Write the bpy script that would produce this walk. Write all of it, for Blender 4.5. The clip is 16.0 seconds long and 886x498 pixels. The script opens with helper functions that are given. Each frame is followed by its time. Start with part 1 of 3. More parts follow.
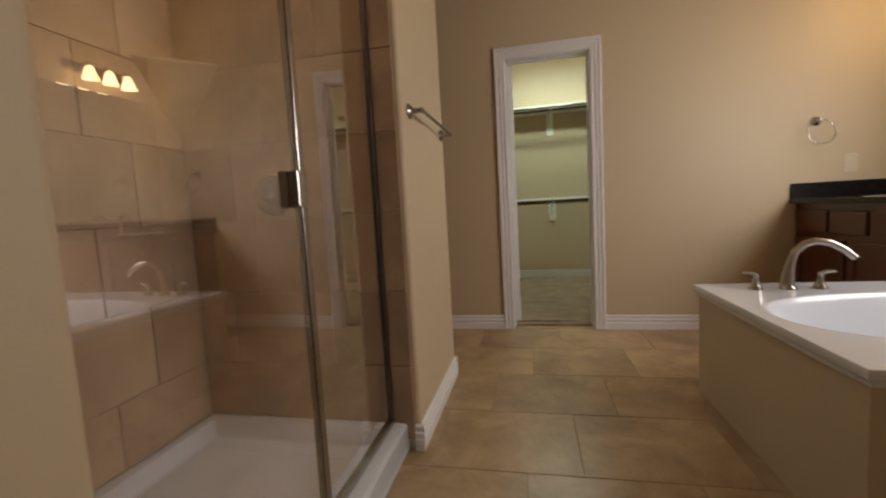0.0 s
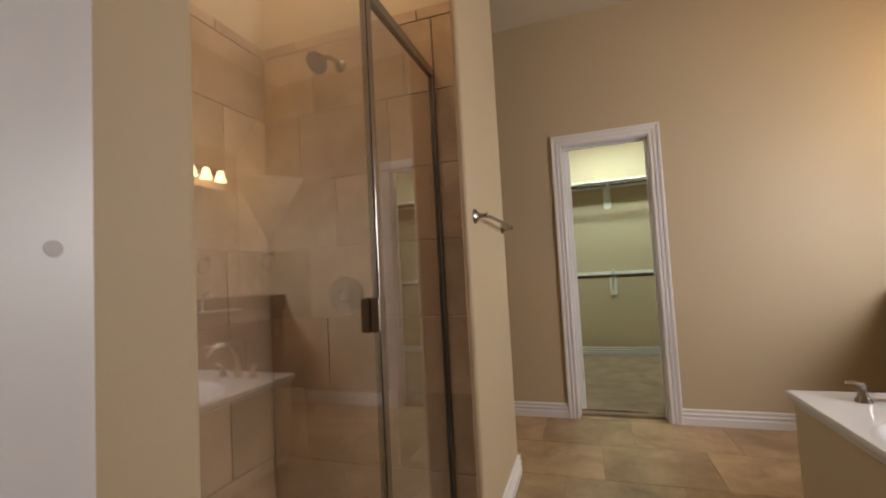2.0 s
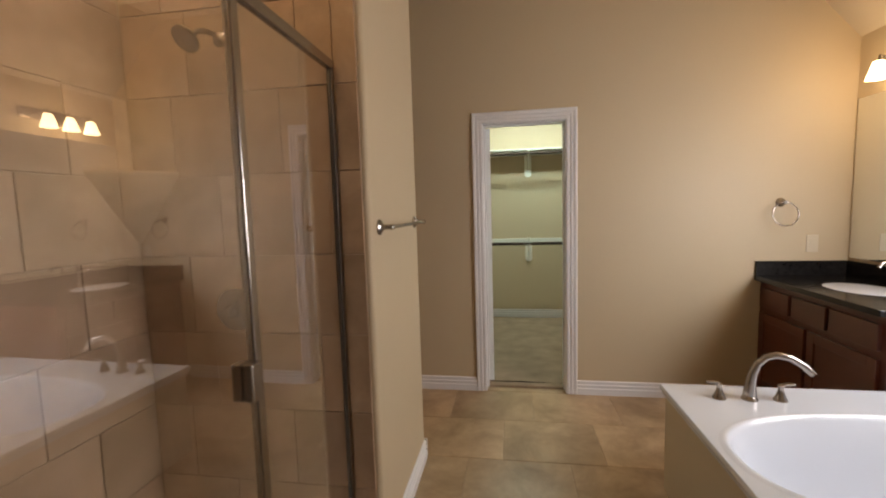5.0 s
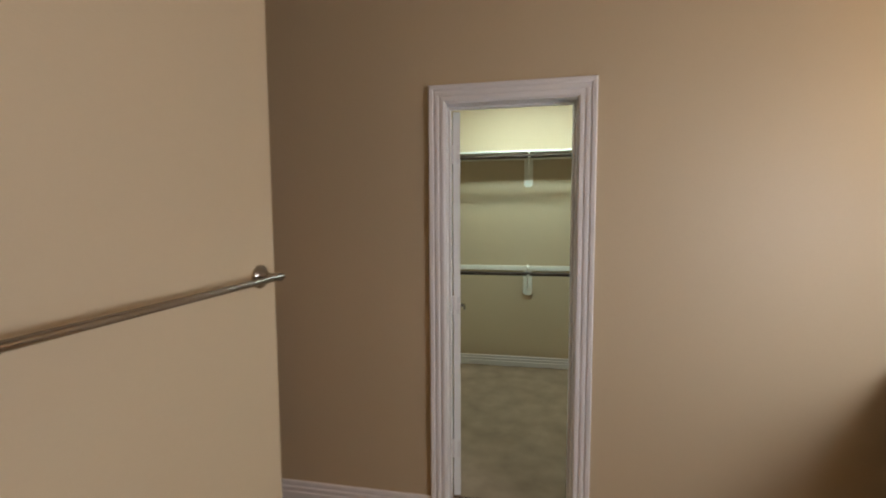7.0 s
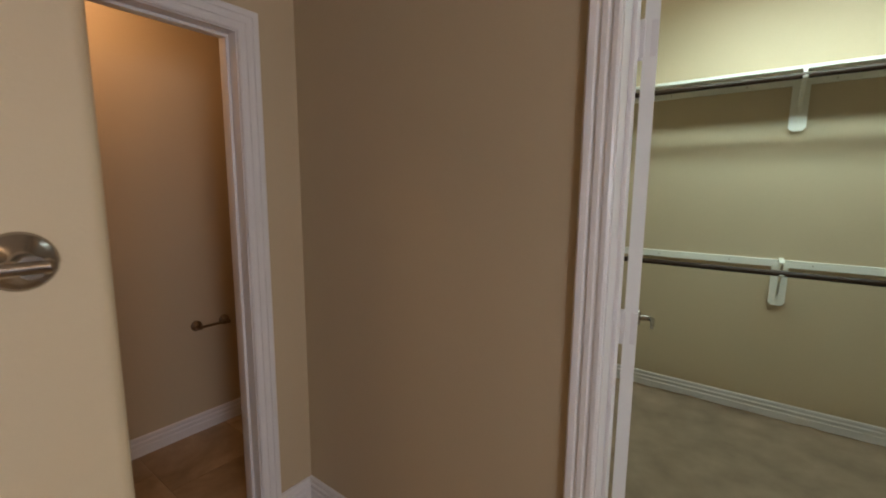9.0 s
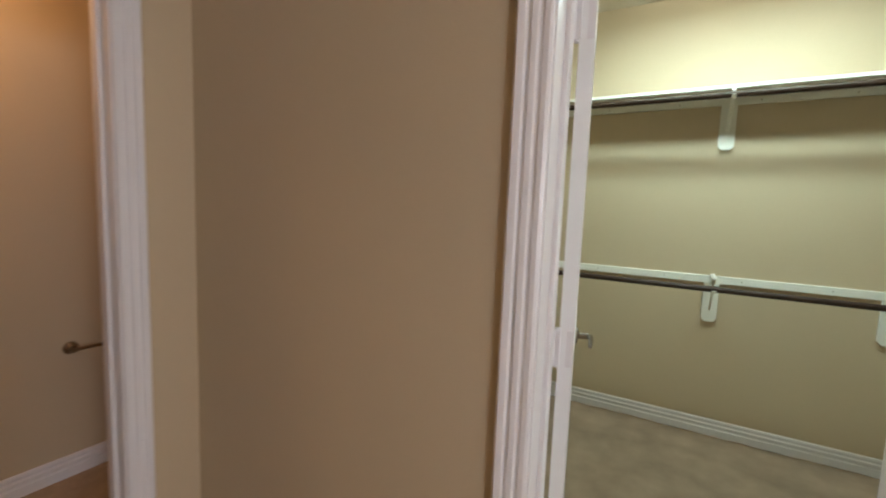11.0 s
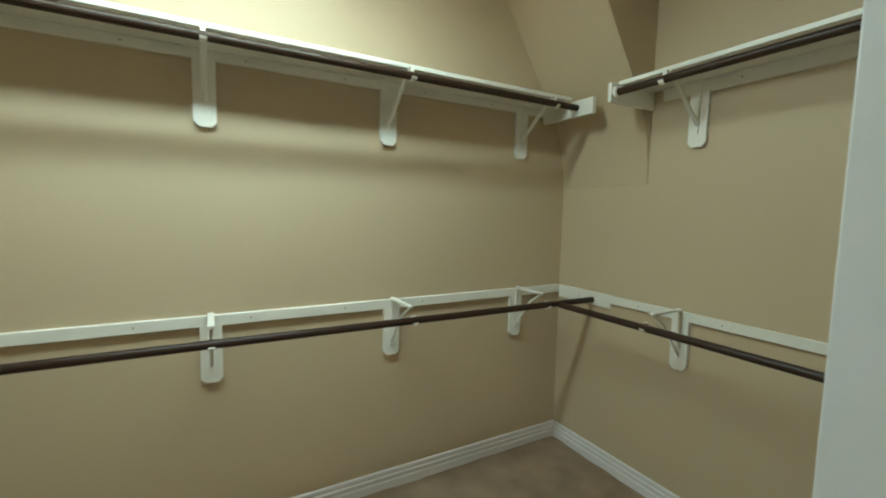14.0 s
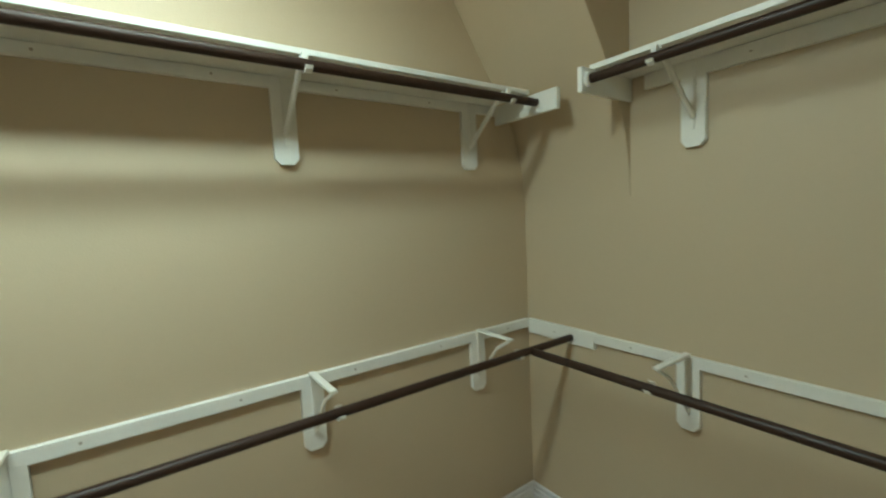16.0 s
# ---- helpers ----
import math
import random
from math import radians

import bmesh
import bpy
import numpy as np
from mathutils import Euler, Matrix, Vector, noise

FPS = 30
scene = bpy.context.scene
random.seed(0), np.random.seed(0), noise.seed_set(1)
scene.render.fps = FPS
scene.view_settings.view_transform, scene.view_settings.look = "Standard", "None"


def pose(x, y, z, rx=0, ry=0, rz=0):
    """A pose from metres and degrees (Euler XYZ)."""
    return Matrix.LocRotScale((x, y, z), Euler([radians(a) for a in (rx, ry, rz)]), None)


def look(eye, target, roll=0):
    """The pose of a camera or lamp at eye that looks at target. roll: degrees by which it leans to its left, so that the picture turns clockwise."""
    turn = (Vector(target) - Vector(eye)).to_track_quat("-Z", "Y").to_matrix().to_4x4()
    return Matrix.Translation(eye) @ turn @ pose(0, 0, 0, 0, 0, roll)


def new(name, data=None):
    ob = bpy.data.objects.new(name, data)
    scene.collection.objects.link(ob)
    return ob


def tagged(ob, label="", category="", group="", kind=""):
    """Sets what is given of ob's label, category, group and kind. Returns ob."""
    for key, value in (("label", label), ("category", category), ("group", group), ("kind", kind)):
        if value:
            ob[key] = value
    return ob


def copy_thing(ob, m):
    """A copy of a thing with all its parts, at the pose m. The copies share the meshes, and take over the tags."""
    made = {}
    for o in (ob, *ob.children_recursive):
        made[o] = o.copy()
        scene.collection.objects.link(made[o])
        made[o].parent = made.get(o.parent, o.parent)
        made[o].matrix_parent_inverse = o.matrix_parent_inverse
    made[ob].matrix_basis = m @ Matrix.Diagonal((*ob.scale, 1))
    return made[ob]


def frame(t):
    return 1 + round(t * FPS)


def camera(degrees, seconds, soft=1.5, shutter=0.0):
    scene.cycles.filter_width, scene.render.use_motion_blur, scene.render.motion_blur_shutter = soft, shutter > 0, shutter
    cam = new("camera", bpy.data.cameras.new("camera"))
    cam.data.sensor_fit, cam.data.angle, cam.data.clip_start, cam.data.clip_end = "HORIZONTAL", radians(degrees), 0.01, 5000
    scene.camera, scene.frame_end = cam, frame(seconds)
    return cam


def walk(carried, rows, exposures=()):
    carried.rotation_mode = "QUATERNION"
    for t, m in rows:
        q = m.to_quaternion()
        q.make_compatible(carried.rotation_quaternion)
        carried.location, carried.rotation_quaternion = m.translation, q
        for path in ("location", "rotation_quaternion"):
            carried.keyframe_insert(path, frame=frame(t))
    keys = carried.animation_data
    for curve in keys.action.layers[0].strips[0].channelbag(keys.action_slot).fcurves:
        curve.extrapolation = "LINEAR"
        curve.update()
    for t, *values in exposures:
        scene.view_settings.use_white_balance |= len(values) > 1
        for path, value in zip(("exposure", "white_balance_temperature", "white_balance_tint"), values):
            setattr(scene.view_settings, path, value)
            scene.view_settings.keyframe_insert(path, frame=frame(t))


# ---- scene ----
cam = camera(92.8, 16.0, 1.9, 0.5)
PATH = [
    (0, (0.222, 0.021, 0.961), (-0.19, 1.969, 0.774), -3.2),
    (0.5, (0.221, 0.005, 0.997), (-0.342, 1.921, 0.9), -3.1),
    (1, (0.216, 0.004, 1.045), (-0.309, 1.934, 1.038), -2.9),
    (1.5, (0.201, -0.004, 1.098), (-0.394, 1.904, 1.162), -3.3),
    (2, (0.184, -0.019, 1.132), (-0.449, 1.875, 1.241), -3.1),
    (2.5, (0.168, -0.028, 1.156), (-0.494, 1.853, 1.3), -2.1),
    (3, (0.153, -0.041, 1.147), (-0.456, 1.86, 1.267), -1.5),
    (3.5, (0.157, -0.062, 1.085), (-0.381, 1.864, 1.134), -2.7),
    (4, (0.18, -0.053, 1.073), (-0.238, 1.903, 1.071), -2.7),
    (4.5, (0.199, 0.008, 1.291), (-0.159, 1.97, 1.144), -2.3),
    (4.7, (0.226, 0.031, 1.37), (-0.09, 1.995, 1.184), -1.7),
    (7, (0.424, 1.316, 1.509), (0.061, 3.276, 1.357), -0.3),
    (7.5, (0.453, 1.615, 1.489), (-0.292, 3.466, 1.343), 0.4),
    (8, (0.43, 1.857, 1.477), (-0.558, 3.580, 1.251), 0.1),
    (8.5, (0.388, 2.09, 1.456), (-0.8, 3.674, 1.175), 0.4),
    (11, (0.333, 2.425, 1.385), (-0.66, 4.150, 1.188), 2.2),
    (11.5, (0.314, 2.663, 1.4), (-0.131, 4.605, 1.229), 1.2),
    (12, (0.335, 2.87, 1.39), (0.375, 4.858, 1.171), 1.4),
    (12.5, (0.336, 3.076, 1.381), (0.756, 5.021, 1.172), 3.3),
    (13, (0.374, 3.259, 1.427), (1.091, 5.119, 1.264), 1.7),
    (13.5, (0.411, 3.403, 1.446), (1.295, 5.189, 1.268), 2.4),
    (14, (0.484, 3.523, 1.475), (1.46, 5.26, 1.299), 1.2),
    (14.5, (0.559, 3.631, 1.483), (1.636, 5.306, 1.299), 0.3),
    (15, (0.641, 3.773, 1.494), (1.866, 5.34, 1.286), 0.3),
    (15.5, (0.726, 3.867, 1.534), (2.005, 5.392, 1.338), -1.5),
    (16, (0.833, 3.953, 1.598), (1.983, 5.58, 1.428), -2.7),
]
EXPOSURES = [(0, -0.55, 7400, 10), (1.0, -0.35, 7400, 10), (2.0, -0.2, 7100, 10), (3.5, -0.1, 6900, 10), (4.5, -0.15, 7000, 10), (7.0, -0.4, 6700, 10), (8.5, -0.45, 6600, 10),
             (10.8, 0.12, 6500, 10), (11.5, 0.0, 6500, 10), (12.2, -0.2, 6600, 10), (13.0, 0.0, 6500, 10), (16, -0.05, 6400, 10)]
walk(cam, [(t, look(eye, target, roll)) for t, eye, target, roll in PATH], EXPOSURES)

# ---- light ----
world = bpy.data.worlds.new("sky")
scene.world = world
world.use_nodes = True
wn = world.node_tree
sky = wn.nodes.new("ShaderNodeTexSky")
sky.sky_type, sky.sun_disc = "NISHITA", False
sky.sun_elevation, sky.sun_rotation = radians(40), radians(200)
wn.links.new(sky.outputs[0], wn.nodes["Background"].inputs[0])
wn.nodes["Background"].inputs[1].default_value = 0.1

VANITY_W, SHOWER_W, CLOSET_W, TOILET_W, WINDOW_W, BATH_W, BEDROOM_W = 1.3, 15.0, 27.0, 6.0, 42.0, 3.0, 8.0
WARM, CLOSET_C, TOILET_C, DAY = (1.0, 0.72, 0.43), (0.71, 1.0, 0.98), (1.0, 0.52, 0.24), (0.93, 0.95, 1.03)


def lamp(name, kind, where, watts, colour, size=0.05, size_y=None, target=None):
    data = bpy.data.lights.new(name, kind)
    data.energy, data.color = watts, colour
    if kind == "AREA":
        data.shape, data.size, data.size_y = "RECTANGLE", size, size_y or size
    else:
        data.shadow_soft_size = size
    ob = new(name, data)
    ob.matrix_world = look(where, target) if target else pose(*where)
    return ob


for k in range(3):
    lamp("vanity_bulb", "POINT", (2.37, 2.67 + 0.155 * k, 2.13), VANITY_W, WARM, 0.03)
lamp("closet_tube", "AREA", (0.52, 4.72, 2.63), CLOSET_W, CLOSET_C, 1.2, 0.18, (0.52, 4.7201, 0.0))
for x in (0.22, 0.82):  # what the diffuser sends sideways
    lamp("closet_glow", "POINT", (x, 4.72, 2.60), CLOSET_W * 0.11, CLOSET_C, 0.08)
lamp("bath_bulb", "POINT", (0.35, 0.95, 2.98), BATH_W, WARM, 0.05)
lamp("toilet_bulb", "POINT", (-1.85, 2.75, 2.30), TOILET_W, TOILET_C, 0.07)
lamp("shower_bulb", "POINT", (-0.79, 1.08, 2.98), SHOWER_W, (1.0, 0.78, 0.55), 0.05)
lamp("window_daylight", "AREA", (2.47, 1.72, 1.45), WINDOW_W, DAY, 0.70, 0.75, (0.6, 2.3, 0.8))
# added fill from the unseen bedroom, brightens the entry jamb
lamp("bedroom_daylight", "AREA", (2.35, -1.6, 1.5), BEDROOM_W, (0.9, 0.93, 1.0), 1.2, 1.4, (-1, -1.0, 1.3))

# ---- materials ----
def mat(name, colour, rough=0.5, metal=0.0, var=0.06, scale=3.0, fine=60.0, bump=0.1, bump_scale=None, coat=0.0, rand=0.0, spec=None, dist=0.002):
    """A surface with broad and fine variation of colour, fine relief and uneven gloss."""
    m = bpy.data.materials.new(name)
    m.use_nodes = True
    nt = m.node_tree
    b = nt.nodes["Principled BSDF"]
    b.inputs["Metallic"].default_value = metal
    b.inputs["Coat Weight"].default_value = coat
    if spec is not None:
        b.inputs["Specular IOR Level"].default_value = spec
    tc = nt.nodes.new("ShaderNodeTexCoord")
    n1, n2 = nt.nodes.new("ShaderNodeTexNoise"), nt.nodes.new("ShaderNodeTexNoise")
    n1.inputs["Scale"].default_value, n2.inputs["Scale"].default_value = scale, fine
    n1.inputs["Detail"].default_value, n2.inputs["Detail"].default_value = 5, 3
    for n in (n1, n2):
        nt.links.new(tc.outputs["Object"], n.inputs["Vector"])
    add = nt.nodes.new("ShaderNodeMath")
    add.operation = "MULTIPLY_ADD"
    add.inputs[1].default_value = 0.35
    nt.links.new(n2.outputs["Fac"], add.inputs[0])
    nt.links.new(n1.outputs["Fac"], add.inputs[2])
    ramp = nt.nodes.new("ShaderNodeMapRange")
    ramp.inputs["From Min"].default_value, ramp.inputs["From Max"].default_value = 0.35, 1.0
    ramp.inputs["To Min"].default_value, ramp.inputs["To Max"].default_value = 1 - var, 1 + var
    nt.links.new(add.outputs[0], ramp.inputs["Value"])
    val = ramp.outputs[0]
    if rand:
        oi = nt.nodes.new("ShaderNodeObjectInfo")
        r2 = nt.nodes.new("ShaderNodeMapRange")
        r2.inputs["To Min"].default_value, r2.inputs["To Max"].default_value = 1 - rand, 1 + rand
        nt.links.new(oi.outputs["Random"], r2.inputs["Value"])
        mu = nt.nodes.new("ShaderNodeMath")
        mu.operation = "MULTIPLY"
        nt.links.new(val, mu.inputs[0])
        nt.links.new(r2.outputs[0], mu.inputs[1])
        val = mu.outputs[0]
    vm = nt.nodes.new("ShaderNodeVectorMath")
    vm.operation = "SCALE"
    vm.inputs[0].default_value = colour
    nt.links.new(val, vm.inputs["Scale"])
    nt.links.new(vm.outputs[0], b.inputs["Base Color"])
    rr = nt.nodes.new("ShaderNodeMapRange")
    rr.inputs["To Min"].default_value, rr.inputs["To Max"].default_value = max(rough - 0.07, 0.02), min(rough + 0.07, 1)
    nt.links.new(n1.outputs["Fac"], rr.inputs["Value"])
    nt.links.new(rr.outputs[0], b.inputs["Roughness"])
    if bump:
        n3 = nt.nodes.new("ShaderNodeTexNoise")
        n3.inputs["Scale"].default_value, n3.inputs["Detail"].default_value = bump_scale or fine * 2, 2
        nt.links.new(tc.outputs["Object"], n3.inputs["Vector"])
        bp = nt.nodes.new("ShaderNodeBump")
        bp.inputs["Strength"].default_value, bp.inputs["Distance"].default_value = bump, dist
        nt.links.new(n3.outputs["Fac"], bp.inputs["Height"])
        nt.links.new(bp.outputs[0], b.inputs["Normal"])
    return m


def marbled(name, dark, light, scale, rough, rand=0.1, bump=0.15):
    """Ceramic tile with clouds and veins, shifted and toned tile by tile."""
    m = mat(name, light, rough, bump=bump, bump_scale=90, rand=rand, dist=0.001)
    nt = m.node_tree
    b = nt.nodes["Principled BSDF"]
    vm = b.inputs["Base Color"].links[0].from_node
    tc = nt.nodes.new("ShaderNodeTexCoord")
    oi = nt.nodes.new("ShaderNodeObjectInfo")
    sh = nt.nodes.new("ShaderNodeVectorMath")
    sh.operation = "MULTIPLY_ADD"
    cmb = nt.nodes.new("ShaderNodeCombineXYZ")
    for k in range(3):
        nt.links.new(oi.outputs["Random"], cmb.inputs[k])
    sh.inputs[1].default_value = (17, 31, 23)
    nt.links.new(cmb.outputs[0], sh.inputs[0])
    nt.links.new(tc.outputs["Object"], sh.inputs[2])
    n = nt.nodes.new("ShaderNodeTexNoise")
    n.inputs["Scale"].default_value, n.inputs["Detail"].default_value = scale, 9
    n.inputs["Roughness"].default_value, n.inputs["Distortion"].default_value = 0.66, 0.35
    nt.links.new(sh.outputs[0], n.inputs["Vector"])
    cr = nt.nodes.new("ShaderNodeValToRGB")
    cr.color_ramp.elements[0].position, cr.color_ramp.elements[1].position = 0.32, 0.68
    cr.color_ramp.elements[0].color, cr.color_ramp.elements[1].color = (*dark, 1), (*light, 1)
    nt.links.new(n.outputs["Fac"], cr.inputs["Fac"])
    nt.links.new(cr.outputs[0], vm.inputs[0])
    return m


PAINT = mat("tan_wall_paint", (0.53, 0.425, 0.288), 0.55, var=0.03, scale=1.2, bump=0.25, bump_scale=170, dist=0.0015)
CEIL = mat("ceiling_paint", (0.58, 0.50, 0.39), 0.8, var=0.03, bump=0.5, bump_scale=80)
TRIM = mat("white_trim_paint", (0.74, 0.72, 0.73), 0.33, var=0.03, bump=0.08, bump_scale=60)
SHELFW = mat("white_shelf_paint", (0.78, 0.77, 0.71), 0.4, var=0.05, scale=8, bump=0.12, bump_scale=70)
DOORW = mat("white_door_paint", (0.78, 0.78, 0.78), 0.35, var=0.03, bump=0.1, bump_scale=50)
NICKEL = mat("brushed_nickel", (0.37, 0.335, 0.305), 0.23, metal=1, var=0.05, bump=0.05)
ROD = mat("bronze_painted_rod", (0.034, 0.017, 0.011), 0.42, metal=0.0, spec=0.3, var=0.15, bump=0.1)
GRANITE = mat("black_granite", (0.013, 0.012, 0.012), 0.16, var=0.5, scale=40, fine=220, bump=0, spec=0.3)
CHERRY = mat("dark_cherry_wood", (0.085, 0.022, 0.012), 0.32, var=0.25, scale=6, fine=40, bump=0.08, coat=0.2)
ACRYL = mat("white_acrylic", (0.60, 0.62, 0.67), 0.18, var=0.015, bump=0)
DECK = mat("white_tub_deck", (0.74, 0.71, 0.71), 0.22, var=0.02, bump=0.03)
APRON = mat("tan_apron_paint", (0.50, 0.42, 0.30), 0.5, var=0.03, bump=0.2, bump_scale=170)
GROUT_W = mat("tan_wall_grout", (0.37, 0.265, 0.185), 0.9, var=0.15, scale=12)
GROUT = mat("brown_grout", (0.34, 0.25, 0.16), 0.9, var=0.15, scale=12)
FLOOR_T = marbled("floor_stone_tile", (0.25, 0.165, 0.09), (0.50, 0.36, 0.22), 3.2, 0.34, rand=0.09)
WALL_T = marbled("shower_wall_tile", (0.31, 0.207, 0.13), (0.52, 0.367, 0.25), 2.2, 0.34, rand=0.07, bump=0.1)
CARPET = mat("greige_carpet", (0.37, 0.265, 0.185), 1.0, var=0.28, scale=6.0, fine=420, bump=1.0, bump_scale=500, spec=0.1, dist=0.006)
BEDC = mat("bedroom_carpet", (0.35, 0.29, 0.22), 1.0, var=0.1, fine=300, bump=0.6)
RUBBER = mat("dark_gasket", (0.03, 0.025, 0.02), 0.5)
ENDP = mat("greyish_white_paint", (0.58, 0.60, 0.60), 0.5, var=0.03, bump=0.1, bump_scale=60)
SWITCHP = mat("almond_plastic", (0.60, 0.52, 0.40), 0.4, var=0.02, bump=0)
SPOT = mat("grey_filler", (0.66, 0.64, 0.65), 0.6, bump=0)
SCUFF = mat("scuffed_filler", (0.50, 0.51, 0.50), 0.75, var=0.25, scale=60, bump=0.3)
HOLE = mat("brass_strike", (0.45, 0.40, 0.33), 0.4, metal=0.7)

GLASS = bpy.data.materials.new("clear_glass")
GLASS.use_nodes = True
_b = GLASS.node_tree.nodes["Principled BSDF"]
_b.inputs["Transmission Weight"].default_value, _b.inputs["Roughness"].default_value = 1, 0.0
_b.inputs["IOR"].default_value, _b.inputs["Base Color"].default_value = 2.1, (0.96, 0.95, 0.93, 1)
MIRROR = bpy.data.materials.new("mirror_silver")
MIRROR.use_nodes = True
_b = MIRROR.node_tree.nodes["Principled BSDF"]
_b.inputs["Metallic"].default_value, _b.inputs["Roughness"].default_value = 1, 0.01
_b.inputs["Base Color"].default_value = (0.86, 0.88, 0.87, 1)


def glowing(name, colour, strength):
    m = bpy.data.materials.new(name)
    m.use_nodes = True
    b = m.node_tree.nodes["Principled BSDF"]
    b.inputs["Base Color"].default_value = (0.8, 0.75, 0.68, 1)
    b.inputs["Emission Color"].default_value, b.inputs["Emission Strength"].default_value = (*colour, 1), strength
    return m


LAMP_GLASS = glowing("lit_frosted_shade", (1.0, 0.72, 0.42), 9)
LAMP_CLOSET = glowing("lit_white_dome", (1.0, 0.95, 0.75), 6)
WIN_GLASS = glowing("frosted_window_glass", (0.85, 0.90, 1.0), 1.5)


# ---- mesh tools ----
def mesh_of(bm, name, material, smooth=False):
    me = bpy.data.meshes.new(name)
    bm.normal_update()
    bm.to_mesh(me)
    bm.free()
    if smooth:
        me.shade_smooth()
        me.set_sharp_from_angle(angle=radians(40))
    me.materials.append(material)
    return me


def part(name, bm, material, parent, label="", smooth=False):
    ob = new(name, mesh_of(bm, name, material, smooth))
    ob.parent = parent
    return tagged(ob, label)


def thing(name, label, category, at=(0, 0, 0), group="", kind="", rz=0):
    ob = new(name)
    ob.matrix_world = pose(*at, 0, 0, rz)
    return tagged(ob, label, category, group, kind)


def box(bm, x0, x1, y0, y1, z0, z1, bevel=0.0, seg=2):
    r = bmesh.ops.create_cube(bm, size=1)
    vs = r["verts"]
    for v in vs:
        v.co = Vector(((x0 + x1) / 2 + v.co.x * (x1 - x0), (y0 + y1) / 2 + v.co.y * (y1 - y0), (z0 + z1) / 2 + v.co.z * (z1 - z0)))
    if bevel:
        es = {e for v in vs for e in v.link_edges}
        bmesh.ops.bevel(bm, geom=list(es), offset=bevel, segments=seg, affect="EDGES", profile=0.5)
    return bm


def boxes(*rows, bevel=0.0, seg=2):
    bm = bmesh.new()
    for r in rows:
        box(bm, *r, bevel=bevel, seg=seg)
    return bm


def tube(bm, pts, radii, seg=16, caps=True):
    """A round bar along a line of points, with a radius at each."""
    pts = [Vector(p) for p in pts]
    if not hasattr(radii, "__len__"):
        radii = [radii] * len(pts)
    rings, up = [], None
    for i, p in enumerate(pts):
        d = (pts[min(i + 1, len(pts) - 1)] - pts[max(i - 1, 0)]).normalized()
        if up is None:
            up = d.orthogonal().normalized()
        up = (up - d * up.dot(d)).normalized()
        side = d.cross(up)
        rings.append([bm.verts.new(p + (up * math.cos(a) + side * math.sin(a)) * radii[i]) for a in [2 * math.pi * k / seg for k in range(seg)]])
    for a, b in zip(rings, rings[1:]):
        for k in range(seg):
            bm.faces.new((a[k], a[(k + 1) % seg], b[(k + 1) % seg], b[k]))
    if caps:
        bm.faces.new(rings[0][::-1])
        bm.faces.new(rings[-1])
    return bm


def lathe(bm, profile, origin, axis=(0, 0, 1), seg=28):
    """Turns rows of (radius, height) round an axis."""
    axis = Vector(axis).normalized()
    o = Vector(origin)
    return tube(bm, [o + axis * (h + 1e-5 * i) for i, (r, h) in enumerate(profile)], [max(r, 1e-4) for r, h in profile], seg)


def extrude(bm, outline, a, b, u, v):
    """Carries an outline of (s, t) from a to b; u and v are the outline's axes."""
    a, b, u, v = Vector(a), Vector(b), Vector(u), Vector(v)
    ra = [bm.verts.new(a + u * s + v * t) for s, t in outline]
    rb = [bm.verts.new(b + u * s + v * t) for s, t in outline]
    n = len(outline)
    for k in range(n):
        bm.faces.new((ra[k], ra[(k + 1) % n], rb[(k + 1) % n], rb[k]))
    bm.faces.new(ra[::-1])
    bm.faces.new(rb)
    bmesh.ops.recalc_face_normals(bm, faces=bm.faces)
    return bm


def structure(name, bm, material, label, category="wall", smooth=False):
    ob = new(name, mesh_of(bm, name, material, smooth))
    return tagged(ob, label, category, "", "structure")


# ---- the large structure ----
NY0, NY1 = 3.30, 3.435          # wall between bathroom and closet
DX0, DX1, DZ = 0.074, 0.666, 2.035   # closet doorway
CY, CX, CW, CZ = 5.49, 2.45, -0.83, 2.72   # closet north, east and west walls, ceiling
BX, BW, BZ = 2.50, -1.21, 3.05       # bathroom east and west walls, ceiling
EX = -0.066                          # west jamb of the entry
SX, SY0, SY1 = -0.241, 0.378, 1.585   # front and ends of the shower recess
TY0, TY1, TZ = 2.45, 3.053, 1.995               # doorway of the toilet room
GX = -0.36                           # plane of the shower glass

structure("wall_north", boxes((BW - 0.12, DX0 - 0.012, NY0, NY1, 0, BZ), (DX1 + 0.012, BX + 0.12, NY0, NY1, 0, BZ), (DX0 - 0.012, DX1 + 0.012, NY0, NY1, DZ + 0.012, BZ)), PAINT, "tan painted wall with the closet doorway in it")
structure("wall_east", boxes((BX, BX + 0.12, 0.008, 1.22, 0, BZ), (BX, BX + 0.12, 2.22, NY0, 0, BZ), (BX, BX + 0.12, 1.22, 2.22, 0, 0.95), (BX, BX + 0.12, 1.22, 2.22, 2.0, BZ)), PAINT, "tan painted wall behind the vanity and tub")
structure("wall_south", boxes((BW - 0.12, EX - 0.015, 0.008, 0.128, 0, BZ), (EX + 0.735, BX, 0.008, 0.128, 0, BZ), (EX - 0.015, EX + 0.735, 0.008, 0.128, DZ + 0.012, BZ)), PAINT, "tan painted wall with the entry doorway in it")
structure("wall_west", boxes((BW - 0.12, BW, 0.128, TY0 - 0.012, 0, BZ), (BW - 0.12, BW, TY1 + 0.012, NY0, 0, BZ), (BW - 0.12, BW, TY0 - 0.012, TY1 + 0.012, TZ + 0.012, BZ)), PAINT, "tan painted wall with the toilet room doorway in it")


